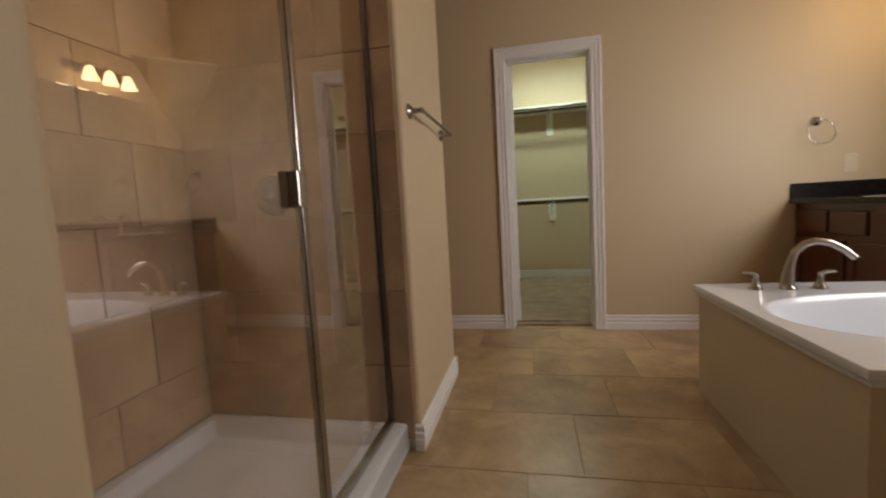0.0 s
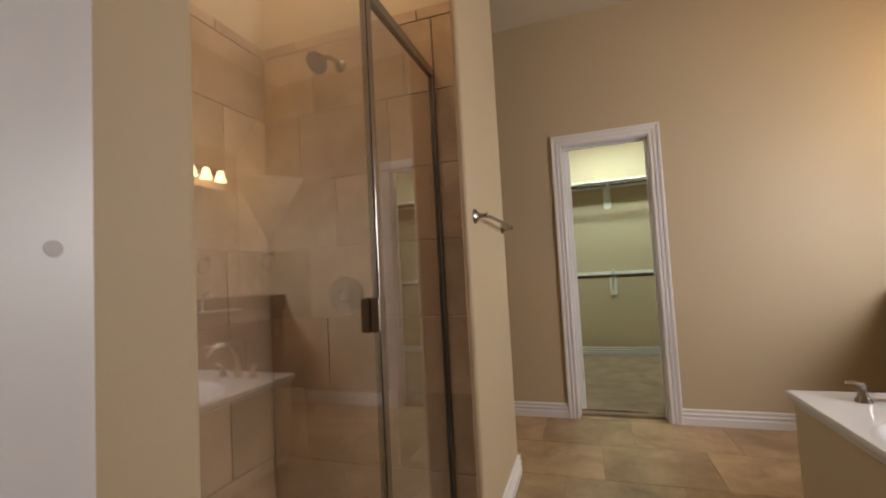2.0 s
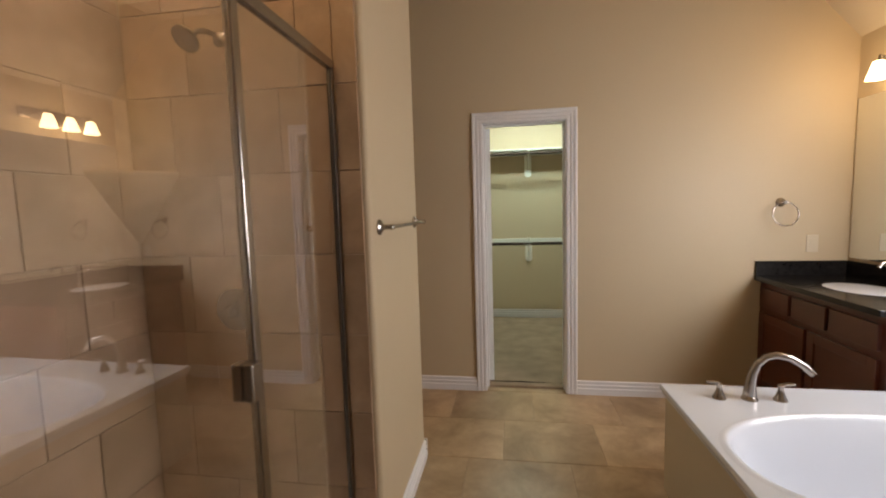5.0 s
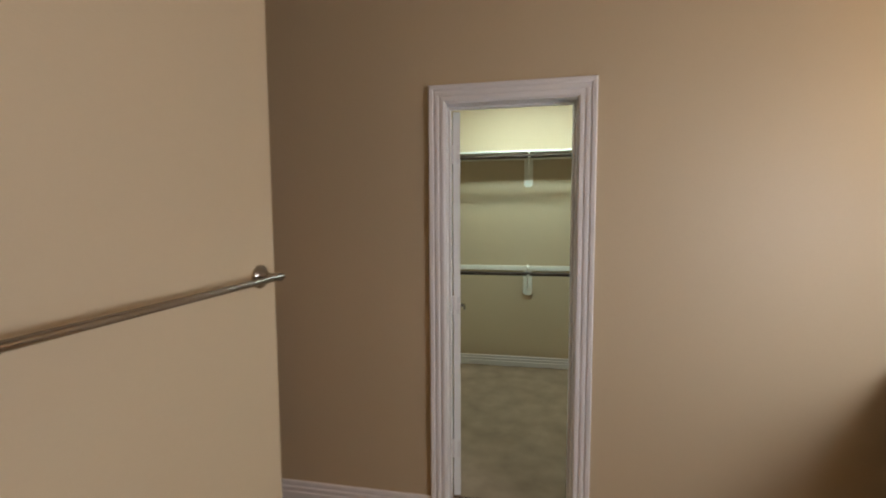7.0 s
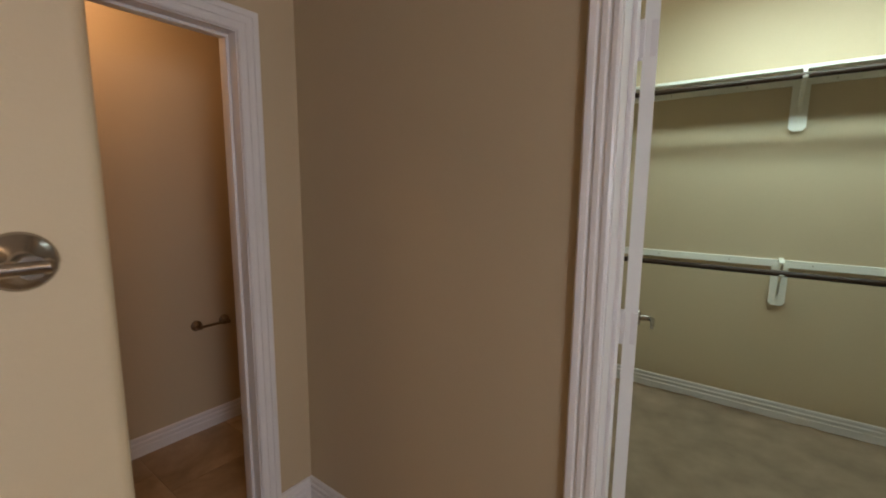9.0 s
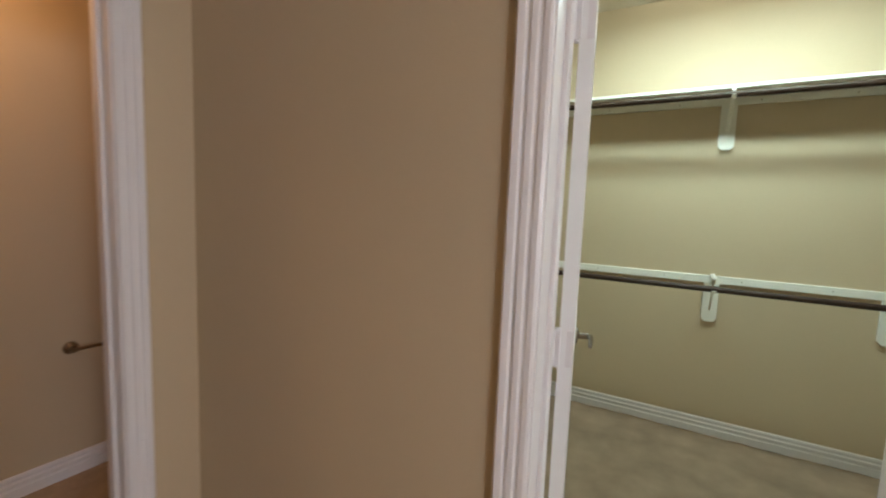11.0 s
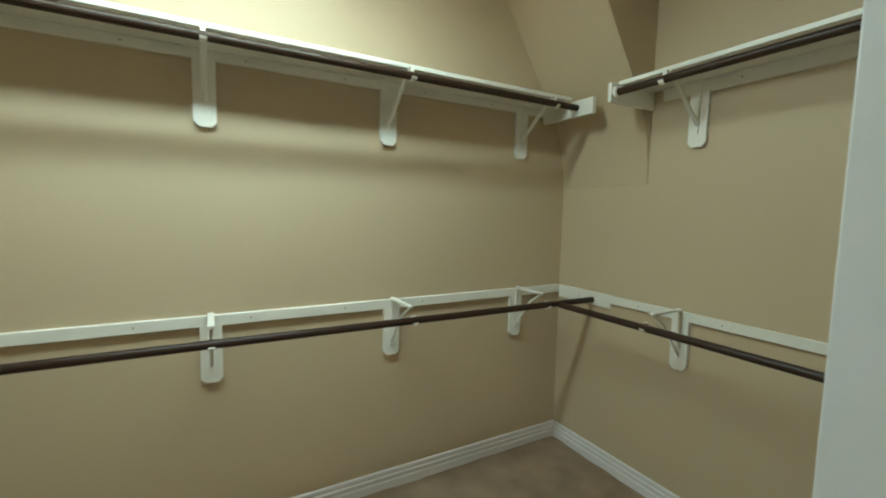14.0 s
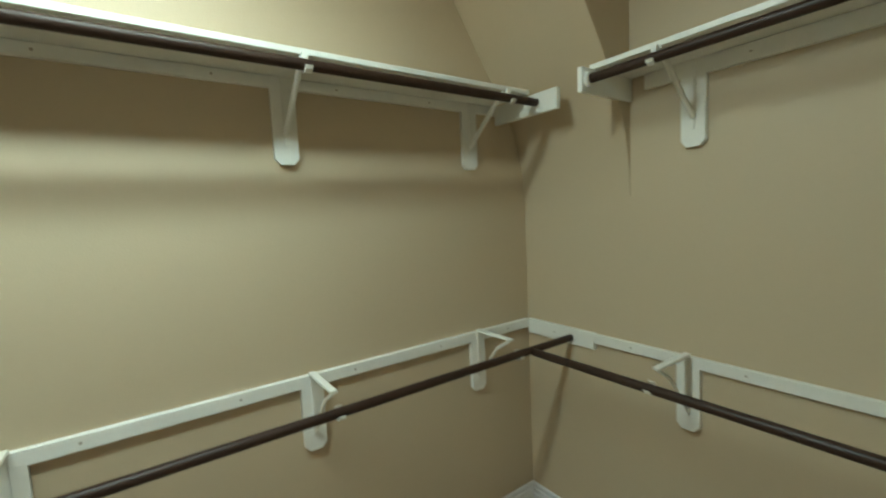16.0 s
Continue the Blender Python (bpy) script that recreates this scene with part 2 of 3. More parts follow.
def rounded_wall(name, x0, x1, y0, y1, corners, label):
    """A wall whose named corners are rounded plaster beads."""
    pts = []
    for cx, cy, key, a0 in ((x1, y0, "se", -90), (x1, y1, "ne", 0), (x0, y1, "nw", 90), (x0, y0, "sw", 180)):
        if key in corners:
            r = 0.02
            ox, oy = cx + (-r if cx == x1 else r), cy + (r if cy == y0 else -r)
            pts += [(ox + r * math.cos(radians(a0 + s)), oy + r * math.sin(radians(a0 + s))) for s in range(0, 91, 15)]
        else:
            pts.append((cx, cy))
    bm = extrude(bmesh.new(), pts, (0, 0, 0), (0, 0, BZ), (1, 0, 0), (0, 1, 0))
    return structure(name, bm, PAINT, label, smooth=True)


rounded_wall("wall_shower_north", BW, SX, SY1, 2.376, ("se", "ne"), "tan painted wall end carrying a towel bar, rounded corners")
rounded_wall("wall_shower_south", BW, SX - 0.018, 0.128, SY0, ("ne",), "tan painted wall end between entry and shower")
# closet
structure("wall_closet_north", boxes((CW - 0.12, CX + 0.12, CY, CY + 0.12, 0, CZ)), PAINT, "tan painted closet wall behind the double rods")
structure("wall_closet_east", boxes((CX, CX + 0.12, NY1, CY, 0, CZ)), PAINT, "tan painted closet wall")
structure("wall_closet_west", boxes((CW - 0.12, CW, NY1, CY, 0, CZ)), PAINT, "tan painted closet wall")
bm = bmesh.new()
extrude(bm, [(2.45, 1.63), (2.45, 2.72), (1.915, 2.72), (1.99, 2.60), (2.17, 2.32), (2.265, 2.18), (2.335, 2.07), (2.385, 1.97), (2.42, 1.86), (2.44, 1.75), (2.449, 1.63)], (0, 4.91, 0), (0, CY, 0), (1, 0, 0), (0, 0, 1))
structure("sloped_soffit", bm, PAINT, "tan painted sloping soffit in the closet corner", "soffit", True)
structure("ceiling_closet", boxes((CW - 0.12, CX + 0.12, NY1, CY + 0.12, CZ, CZ + 0.1)), CEIL, "pale painted closet ceiling", "ceiling")
# bathroom ceiling with a sloping side over the vanity
bm = boxes((BW - 0.12, BX + 0.12, 0.03, NY1, BZ, BZ + 0.1))
extrude(bm, [(BX, 2.44), (BX, BZ), (BX - 0.55, BZ)], (0, 0.128, 0), (0, NY0, 0), (1, 0, 0), (0, 0, 1))
structure("ceiling_bath", bm, CEIL, "tan painted ceiling, sloping down over the vanity", "ceiling")
# toilet room
for row in ((-2.32, -2.2, 1.9, 4.4, 0, 2.45), (-2.2, BW - 0.12, 1.9, 2.0, 0, 2.45), (-2.2, BW - 0.12, 4.3, 4.4, 0, 2.45), (BW - 0.12, BW, NY1, 4.3, 0, 2.45)):
    structure("wall_toilet", boxes(row), PAINT, "tan painted wall of the toilet room")
structure("ceiling_toilet", boxes((-2.32, BW - 0.12, 1.9, 4.4, 2.45, 2.55)), CEIL, "toilet room ceiling", "ceiling")
# an unseen bedroom box, made up behind the entry, closes the place
structure("wall_bedroom", boxes((-2.1, -2.0, -3.6, 0.008, 0, 2.75), (2.4, 2.5, -3.6, -2.4, 0, 2.75), (2.4, 2.5, -0.9, 0.008, 0, 2.75), (2.4, 2.5, -2.4, -0.9, 0, 0.8), (2.4, 2.5, -2.4, -0.9, 2.2, 2.75), (-2.0, 2.4, -3.6, -3.5, 0, 2.75)), PAINT, "unseen tan painted bedroom walls, added behind the entry")
structure("ceiling_bedroom", boxes((-2.1, 2.5, -3.6, 0.008, 2.75, 2.85)), CEIL, "unseen bedroom ceiling, added behind the entry", "ceiling")
structure("floor_bedroom", boxes((-2.1, 2.5, -3.6, 0.008, -0.1, 0.0)), BEDC, "unseen carpeted bedroom floor, added behind the entry", "floor")
floor = structure("floor", boxes((BW - 0.12, BX, 0.008, 3.365, -0.12, -0.003)), GROUT, "stone-look tiled bathroom floor with brown joints", "floor")
floor_toilet = structure("floor_toilet", boxes((-2.2, BW - 0.12, 2.0, 4.3, -0.12, -0.003)), GROUT, "tiled toilet room floor", "floor")

bm = bmesh.new()
nx, ny = 130, 90
grid = [[None] * (ny + 1) for _ in range(nx + 1)]
for i in range(nx + 1):
    for j in range(ny + 1):
        x, y = CW + (CX - CW) * i / nx, NY1 + (CY - NY1) * j / ny
        z = 0.024 + 0.007 * noise.noise(Vector((x * 3, y * 3, 1))) + 0.006 * noise.noise(Vector((x * 9, y * 9, 5)))
        grid[i][j] = bm.verts.new((x, y, z))
for i in range(nx):
    for j in range(ny):
        bm.faces.new((grid[i][j], grid[i + 1][j], grid[i + 1][j + 1], grid[i][j + 1]))
box(bm, DX0 - 0.012, DX1 + 0.012, 3.368, NY1 + 0.001, -0.05, 0.018)
structure("floor_closet_carpet", bm, CARPET, "greige cut-pile carpet with foot marks", "carpet", smooth=True)

# ---- baseboards and casings ----
BASE_P = [(0, 0), (0.017, 0), (0.017, 0.046), (0.011, 0.051), (0.011, 0.060), (0.016, 0.064), (0.016, 0.074), (0.009, 0.079), (0.009, 0.088), (0.013, 0.092), (0.011, 0.102), (0.004, 0.106), (0, 0.106)]


def baseboard(a, b, out, label="white painted moulded baseboard"):
    z = 0.018 if "closet" in label else 0.0
    bm = extrude(bmesh.new(), BASE_P, (*a, z), (*b, z), (*out, 0), (0, 0, 1))
    return structure("baseboard", bm, TRIM, label, "baseboard")


CO = 0.078  # casing width
baseboard((BW, NY0), (DX0 - CO, NY0), (0, -1))
baseboard((DX1 + CO, NY0), (1.945, NY0), (0, -1))
baseboard((SX - 0.021, SY1), (SX + 0.0165, SY1), (0, -1), "short return of the white baseboard")
baseboard((SX, SY1 + 0.0005), (SX, 2.358), (1, 0), "white moulded baseboard under the towel bar wall")
baseboard((SX + 0.014, 2.376), (BW, 2.376), (0, 1))
baseboard((BW, TY1 + CO), (BW, NY0 - 0.014), (1, 0))
baseboard((CW, CY), (CX, CY), (0, -1), "white moulded closet baseboard")
baseboard((CX, NY1), (CX, CY - 0.016), (-1, 0), "white moulded closet baseboard")
baseboard((CW, NY1), (CW, CY - 0.016), (1, 0), "white moulded closet baseboard")
baseboard((CW + 0.016, NY1), (DX0 - CO, NY1), (0, 1), "white moulded closet baseboard")
baseboard((DX1 + CO, NY1), (CX - 0.016, NY1), (0, 1), "white moulded closet baseboard")
baseboard((-2.2, 2.0), (-2.2, 4.3), (1, 0), "white moulded baseboard in the toilet room")
baseboard((-2.184, 4.3), (-1.33, 4.3), (0, -1), "white moulded baseboard in the toilet room")
baseboard((SX - 0.018, SY0 - 0.02), (SX - 0.018, 0.16), (1, 0), "short white baseboard at the entry")

CAS_P = [(0, 0), (0, 0.009), (0.006, 0.013), (0.018, 0.013), (0.021, 0.010), (0.028, 0.010), (0.031, 0.015), (0.044, 0.016), (0.047, 0.012), (0.054, 0.012), (0.057, 0.018), (0.072, 0.020), (0.078, 0.016), (0.078, 0)]


def door_frame(name, w, depth, at, rz, label, sides=(True, True), stop=0.05, DZ=DZ):
    """A doorway's lining, stop and mitred casings. Local: opening from x 0 to w, wall from y 0 (front) to depth."""
    root = thing(name, label, "door frame", at, kind="structure", rz=rz)
    part("jamb", boxes((-0.012, 0, -0.001, depth + 0.001, 0, DZ), (w, w + 0.012, -0.001, depth + 0.001, 0, DZ), (-0.012, w + 0.012, -0.001, depth + 0.001, DZ, DZ + 0.012)), TRIM, root)
    if stop:
        part("door_stop", boxes((0, 0.011, stop, stop + 0.033, 0, DZ - 0.011), (w - 0.011, w, stop, stop + 0.033, 0, DZ - 0.011), (0, w, stop, stop + 0.033, DZ - 0.011, DZ), bevel=0.002), TRIM, root)
    for side, on in zip((-1, 1), sides):
        if not on:
            continue
        y = -0.0015 if side < 0 else depth + 0.0015
        bm = bmesh.new()
        cols = []
        for k, (px, pz, mx, mz) in enumerate(((0.004 * -1, 0, -1, 0), (-0.004, DZ + 0.004, -1, 1), (w + 0.004, DZ + 0.004, 1, 1), (w + 0.004, 0, 1, 0))):
            cols.append([bm.verts.new((px + mx * s, y + side * t, pz + mz * s)) for s, t in CAS_P])
        for a, b in zip(cols, cols[1:]):
            for i in range(len(CAS_P)):
                j = (i + 1) % len(CAS_P)
                bm.faces.new((a[i], a[j], b[j], b[i]))
        bm.faces.new(cols[0])
        bm.faces.new(cols[-1][::-1])
        bmesh.ops.recalc_face_normals(bm, faces=bm.faces)
        part("casing", bm, TRIM, root)
    return root


closet_frame = door_frame("door_frame_closet", DX1 - DX0, NY1 - NY0, (DX0, NY0, 0), 0, "white painted closet door frame with fluted casing", stop=0.062)
door_frame("door_frame_toilet", TY1 - TY0, 0.12, (BW, TY0, 0), 90, "white painted door frame of the toilet room", stop=0.05, DZ=TZ)
entry = door_frame("door_frame_entry", 0.72, 0.12, (EX, 0.008, 0), 0, "white painted entry door frame", stop=0.035)
part("nail_spot", lathe(bmesh.new(), [(0.0045, 0.0), (0.004, 0.0004), (0.0005, 0.0005)], (-0.0001, 0.110, 1.154), (1, 0, 0), 14), SPOT, entry, "small grey filled nail hole")


def panel_door(name, w, h, label, at, rz):
    """A two-panel door. Local: hinge edge at x 0, leaf along x, its face at y 0, thickness towards +y."""
    root = thing(name, label, "door", at, rz=rz)
    t = 0.035
    st, top, lock, bot = 0.105, 0.12, (0.83, 0.99), 0.20
    openings = [(st, w - st, bot, lock[0]), (st, w - st, lock[1], h - top)]
    bm = boxes((0, st, 0, t, 0, h), (w - st, w, 0, t, 0, h), (st, w - st, 0, t, 0, bot), (st, w - st, 0, t, lock[0], lock[1]), (st, w - st, 0, t, h - top, h))
    part("leaf", bm, DOORW, root)
    for x0, x1, z0, z1 in openings:
        bm = bmesh.new()
        loops = []
        for inset, d in ((0, 0.0005), (0.012, 0.010), (0.03, 0.011), (0.055, 0.003)):
            loops.append([bm.verts.new(c) for c in ((x0 + inset, d, z0 + inset), (x1 - inset, d, z0 + inset), (x1 - inset, d, z1 - inset), (x0 + inset, d, z1 - inset))])
        for a, b in zip(loops, loops[1:]):
            for k in range(4):
                bm.faces.new((a[k], a[(k + 1) % 4], b[(k + 1) % 4], b[k]))
        bm.faces.new(loops[-1])
        g = bmesh.ops.duplicate(bm, geom=bm.verts[:] + bm.faces[:])
        for e in g["geom"]:
            if isinstance(e, bmesh.types.BMVert):
                e.co.y = t - e.co.y
        bmesh.ops.recalc_face_normals(bm, faces=bm.faces)
        part("panel", bm, DOORW, root)
    for side, y in ((-1, 0), (1, t)):
        hd = part("handle", lathe(bmesh.new(), [(0.031, 0), (0.031, 0.006), (0.026, 0.010), (0.012, 0.012), (0.010, 0.040)], (w - 0.062, y, 0.915), (0, side, 0)), NICKEL, root, "brushed nickel lever handle", True)
        bm = tube(bmesh.new(), [(w - 0.062, y + side * 0.03, 0.915), (w - 0.062, y + side * 0.045, 0.915), (w - 0.075, y + side * 0.052, 0.916), (w - 0.12, y + side * 0.053, 0.917), (w - 0.165, y + side * 0.05, 0.91)], [0.010, 0.011, 0.010, 0.008, 0.007])
        part("lever", bm, NICKEL, hd, "", True)
    part("latch_plate", boxes((w, w + 0.0015, 0.005, 0.03, 0.885, 0.945)), NICKEL, root)
    return root


leaf = panel_door("door_closet", 0.592, 2.0, "white two-panel closet door standing open into the closet", (0.120, NY1 + 0.008, 0.028), 101.5)
for z in (0.24, 1.01, 1.775):
    bm = boxes((0.086, 0.120, NY1 + 0.0045, NY1 + 0.0075, z, z + 0.09), (0.075, 0.0775, NY1 - 0.034, NY1 - 0.001, z, z + 0.09), (0.0755, 0.0895, NY1 - 0.004, NY1 + 0.0045, z, z + 0.09), bevel=0.0008)
    tube(bm, [(0.081, NY1 + 0.006, z - 0.004), (0.081, NY1 + 0.006, z + 0.094)], 0.008)
    bmesh.ops.transform(bm, matrix=leaf.matrix_world.inverted(), verts=bm.verts)
    part("hinge", bm, TRIM, leaf, "hinge painted white")

# tall white end panel inside the closet, beside the doorway
ep = thing("shelf_end_panel", "tall white painted closet end panel with a faint scuffed spot", "panel", (1.015, NY1 + 0.002, 0.022))
part("board", boxes((0, 0.022, 0, 0.254, 0, 2.12), bevel=0.002), ENDP, ep)
part("scuff", lathe(bmesh.new(), [(0.014, 0.0), (0.013, 0.0006), (0.001, 0.0008)], (-0.0002, 0.184, 1.40), (-1, 0, 0), 20), SCUFF, ep, "round grey scuffed filler spot")

# ---- shower ----
tray = thing("shower_tray", "white acrylic shower pan with a raised front curb", "shower pan", (BW, SY0, 0))
TX, TYL = SX - BW - 0.05, SY1 - SY0
bm = bmesh.new()
loops = []
for ins, z in ((0.002, 0.002), (0.002, 0.105), (0.006, 0.112), (0.045, 0.112), (0.055, 0.104), (0.085, 0.05), (0.12, 0.042)):
    loops.append([bm.verts.new(c) for c in ((ins, ins, z), (TX - max(ins, 0.0) - (0.04 if ins > 0.04 else 0), ins, z), (TX - ins - (0.04 if ins > 0.04 else 0), TYL - ins, z), (ins, TYL - ins, z))])
for a, b in zip(loops, loops[1:]):
    for k in range(4):
        bm.faces.new((a[k], a[(k + 1) % 4], b[(k + 1) % 4], b[k]))
bm.faces.new(loops[-1])
bmesh.ops.bevel(bm, geom=[e for e in bm.edges if e.verts[0].co.z > 0.03 and e.verts[1].co.z > 0.03], offset=0.004, segments=2, affect="EDGES")
part("pan", bm, ACRYL, tray, "", True)
part("drain", lathe(bmesh.new(), [(0.045, 0.0), (0.045, 0.003), (0.035, 0.004), (0.001, 0.002)], (0.40, 0.62, 0.042)), NICKEL, tray, "round nickel drain")

encl = thing("shower_enclosure", "framed clear glass shower door beside a fixed glass panel", "shower door", (GX, SY0, 0))
GL, GT, PY = SY1 - SY0 - 0.010, 1.955, 0.630
part("head_rail", boxes((-0.014, 0.014, 0.0, GL, GT - 0.032, GT), bevel=0.002), NICKEL, encl, "brushed nickel header rail")
part("sill_rail", boxes((-0.016, 0.016, 0.0, GL, 0.113, 0.135), bevel=0.003), NICKEL, encl)
part("wall_channel", boxes((-0.012, 0.012, GL - 0.018, GL, 0.135, GT - 0.032), bevel=0.002), NICKEL, encl)
part("wall_channel", boxes((-0.012, 0.012, 0.0, 0.022, 0.135, GT - 0.032), bevel=0.002), NICKEL, encl)
part("post", boxes((-0.014, 0.014, PY, PY + 0.026, 0.135, GT - 0.032), bevel=0.002), NICKEL, encl, "brushed nickel door post")
part("gasket", boxes((-0.004, 0.004, PY - 0.005, PY - 0.0005, 0.14, GT - 0.034), (-0.010, 0.010, GL - 0.022, GL - 0.0185, 0.137, GT - 0.034)), RUBBER, encl, "dark seal strips")
gl = part("fixed_pane", boxes((-0.003, 0.003, PY + 0.027, GL - 0.023, 0.136, GT - 0.033)), GLASS, encl, "clear fixed glass panel")
gl.visible_shadow = False
dr = part("glass_door", boxes((-0.003, 0.003, 0.0, PY - 0.030, 0.142, GT - 0.036)), GLASS, encl, "clear glass shower door leaf, slightly ajar")
dr.matrix_world = encl.matrix_world @ pose(0, 0.024, 0, 0, 0, -0.8)
part("door_handle", boxes((0.004, 0.030, PY - 0.076, PY - 0.036, 0.985, 1.075), (-0.03, -0.004, PY - 0.076, PY - 0.036, 0.985, 1.075), bevel=0.004), NICKEL, dr, "square brushed nickel pull")

sh = thing("wall_shower", "brushed nickel round shower head on a bent arm", "shower head", (-0.785, SY1 - 0.009, 2.065))
part("flange", lathe(bmesh.new(), [(0.028, 0), (0.027, 0.004), (0.014, 0.012)], (0, 0, 0), (0, -1, 0)), NICKEL, sh, "", True)
part("arm", tube(bmesh.new(), [(0, 0, 0), (0, -0.04, 0.006), (0, -0.085, 0.0), (-0.004, -0.115, -0.014), (-0.008, -0.13, -0.030)], 0.0095), NICKEL, sh, "", True)
part("head", lathe(bmesh.new(), [(0.012, 0), (0.014, 0.010), (0.020, 0.020), (0.036, 0.032), (0.046, 0.039), (0.046, 0.046), (0.041, 0.049), (0.001, 0.047)], (-0.008, -0.128, -0.026), (-0.12, -0.62, -0.6), 32), NICKEL, sh, "", True)

va = thing("shower_valve", "round brushed nickel shower valve with a lever", "faucet", (-0.80, SY1 - 0.009, 1.053))
part("plate", lathe(bmesh.new(), [(0.084, 0), (0.084, 0.004), (0.075, 0.010), (0.045, 0.014), (0.040, 0.016)], (0, 0, 0), (0, -1, 0), 40), NICKEL, va, "", True)
part("hub", lathe(bmesh.new(), [(0.033, 0.014), (0.031, 0.03), (0.026, 0.045), (0.014, 0.060), (0.001, 0.062)], (0, 0, 0), (0, -1, 0)), NICKEL, va, "", True)
part("lever", tube(bmesh.new(), [(0, -0.05, 0), (0.02, -0.058, 0.02), (0.045, -0.06, 0.045)], [0.012, 0.009, 0.006]), NICKEL, va, "", True)

# corner shelf, hollow below and drawn to a point
cs = thing("corner_shelf", "tan ceramic corner shelf tapering to a point below", "shelf", (BW + 0.008, SY1 - 0.008, 1.595))
bm = bmesh.new()
R0 = 0.205
rings = []
for r, z in ((R0 - 0.004, 0.0), (R0, -0.004), (R0, -0.014), (R0 * 0.86, -0.05), (R0 * 0.55, -0.14), (R0 * 0.25, -0.22), (0.01, -0.275)):
    rings.append([bm.verts.new((r * (1 - s), -r * s, z)) for s in (0, 0.125, 0.25, 0.375, 0.5, 0.625, 0.75, 0.875, 1)] + [bm.verts.new((0, 0, z))])
for a, b in zip(rings, rings[1:]):
    for k in range(10):
        bm.faces.new((a[k], b[k], b[(k + 1) % 10], a[(k + 1) % 10]))
bm.faces.new(rings[0])
bm.faces.new(rings[-1][::-1])
bmesh.ops.recalc_face_normals(bm, faces=bm.faces)
part("shelf_body", bm, WALL_T, cs, "", True)

# ---- towel bar, towel ring, switch ----
def rosette(bm, o, axis):
    return lathe(bm, [(0.031, 0), (0.031, 0.004), (0.028, 0.008), (0.025, 0.009), (0.022, 0.013), (0.013, 0.018), (0.010, 0.024), (0.0115, 0.030), (0.009, 0.036), (0.011, 0.048), (0.0115, 0.060)], o, axis)


tb = thing("towel_bar", "brushed nickel towel bar with two round posts", "towel bar", (SX, 1.690, 1.357))
TL = 0.605
for y in (0, TL):
    part("post", rosette(bmesh.new(), (0, y, 0), (1, 0, 0)), NICKEL, tb, "", True)
bm = tube(bmesh.new(), [(0.056, -0.018, 0), (0.056, -0.013, 0), (0.056, -0.008, 0), (0.056, TL + 0.008, 0), (0.056, TL + 0.013, 0), (0.056, TL + 0.018, 0)], [0.004, 0.008, 0.0078, 0.0078, 0.008, 0.004])
part("bar", bm, NICKEL, tb, "", True)

tr = thing("towel_ring", "brushed nickel towel ring", "towel ring", (2.075, NY0, 1.40))
part("post", rosette(bmesh.new(), (0, 0, 0), (0, -1, 0)), NICKEL, tr, "", True)
bm = tube(bmesh.new(), [(0.078 * math.sin(a), -0.052 - 0.01 * (1 - math.cos(a)), -0.078 + 0.078 * math.cos(a)) for a in [2 * math.pi * k / 40 for k in range(41)]], 0.0048, 10, False)
part("ring", bm, NICKEL, tr, "", True)

sw = thing("light_switch", "almond rocker light switch plate", "light switch", (2.278, NY0, 1.118))
part("plate", boxes((-0.035, 0.035, -0.006, 0, -0.058, 0.058), bevel=0.002), SWITCHP, sw)
part("rocker", boxes((-0.016, 0.016, -0.010, -0.0065, -0.033, 0.033), bevel=0.002), SWITCHP, sw)

tp = thing("toilet_paper_holder", "brushed nickel toilet paper holder", "toilet paper holder", (-2.2, 3.25, 0.64))
for y in (0, 0.16):
    part("post", rosette(bmesh.new(), (0, y, 0), (1, 0, 0)), NICKEL, tp, "", True)
part("bar", tube(bmesh.new(), [(0.052, -0.01, 0), (0.052, 0.17, 0)], 0.008), NICKEL, tp, "", True)

# ---- bathtub ----
tub = thing("bathtub", "white drop-in oval bathtub with a tan apron", "bathtub", (0.985, 1.16, 0))
W, D, H = BX - 0.987, 1.10, 0.53
for side in ((0.022, 0.042, 0.022, D - 0.02), (0.0421, W, 0.022, 0.042), (0.0421, W, D - 0.04, D - 0.02)):
    part("apron", boxes((*side, 0, H - 0.052)), APRON, tub, "tan painted apron")
bm = bmesh.new()
c, a0, b0, N = Vector((0.745, 0.48)), 0.715, 0.365, 96


def rect_pt(a, ins, z):
    dx, dy = math.cos(a), math.sin(a)
    ts = []
    for lim, o, d in ((W - 0.001, c.x, dx), (ins, c.x, dx), (D - ins, c.y, dy), (ins, c.y, dy)):
        if abs(d) > 1e-6:
            q = (lim - o) / d
            if q > 0:
                ts.append(q)
    q = min(ts)
    return (c.x + dx * q, c.y + dy * q, z)


corners = [math.atan2(y - c.y, x - c.x) for x, y in ((W - 0.001, D), (0, D), (0, 0), (W - 0.001, 0))]
angs = sorted([2 * math.pi * k / N - math.pi for k in range(N)] + corners)
def oval(a, sx, sy, z):
    k = 1 / (abs(math.cos(a) / sx) ** 2.35 + abs(math.sin(a) / sy) ** 2.35) ** (1 / 2.35)
    return (c.x + k * math.cos(a), c.y + k * math.sin(a), z)
rings = []
for ins, z in ((0.012, H - 0.050), (0.008, H - 0.046), (0.008, H - 0.036), (0.004, H - 0.030), (0.0, H - 0.024), (0.0, H - 0.006), (0.003, H - 0.001), (0.008, H)):
    rings.append([bm.verts.new(rect_pt(a, ins, z)) for a in angs])
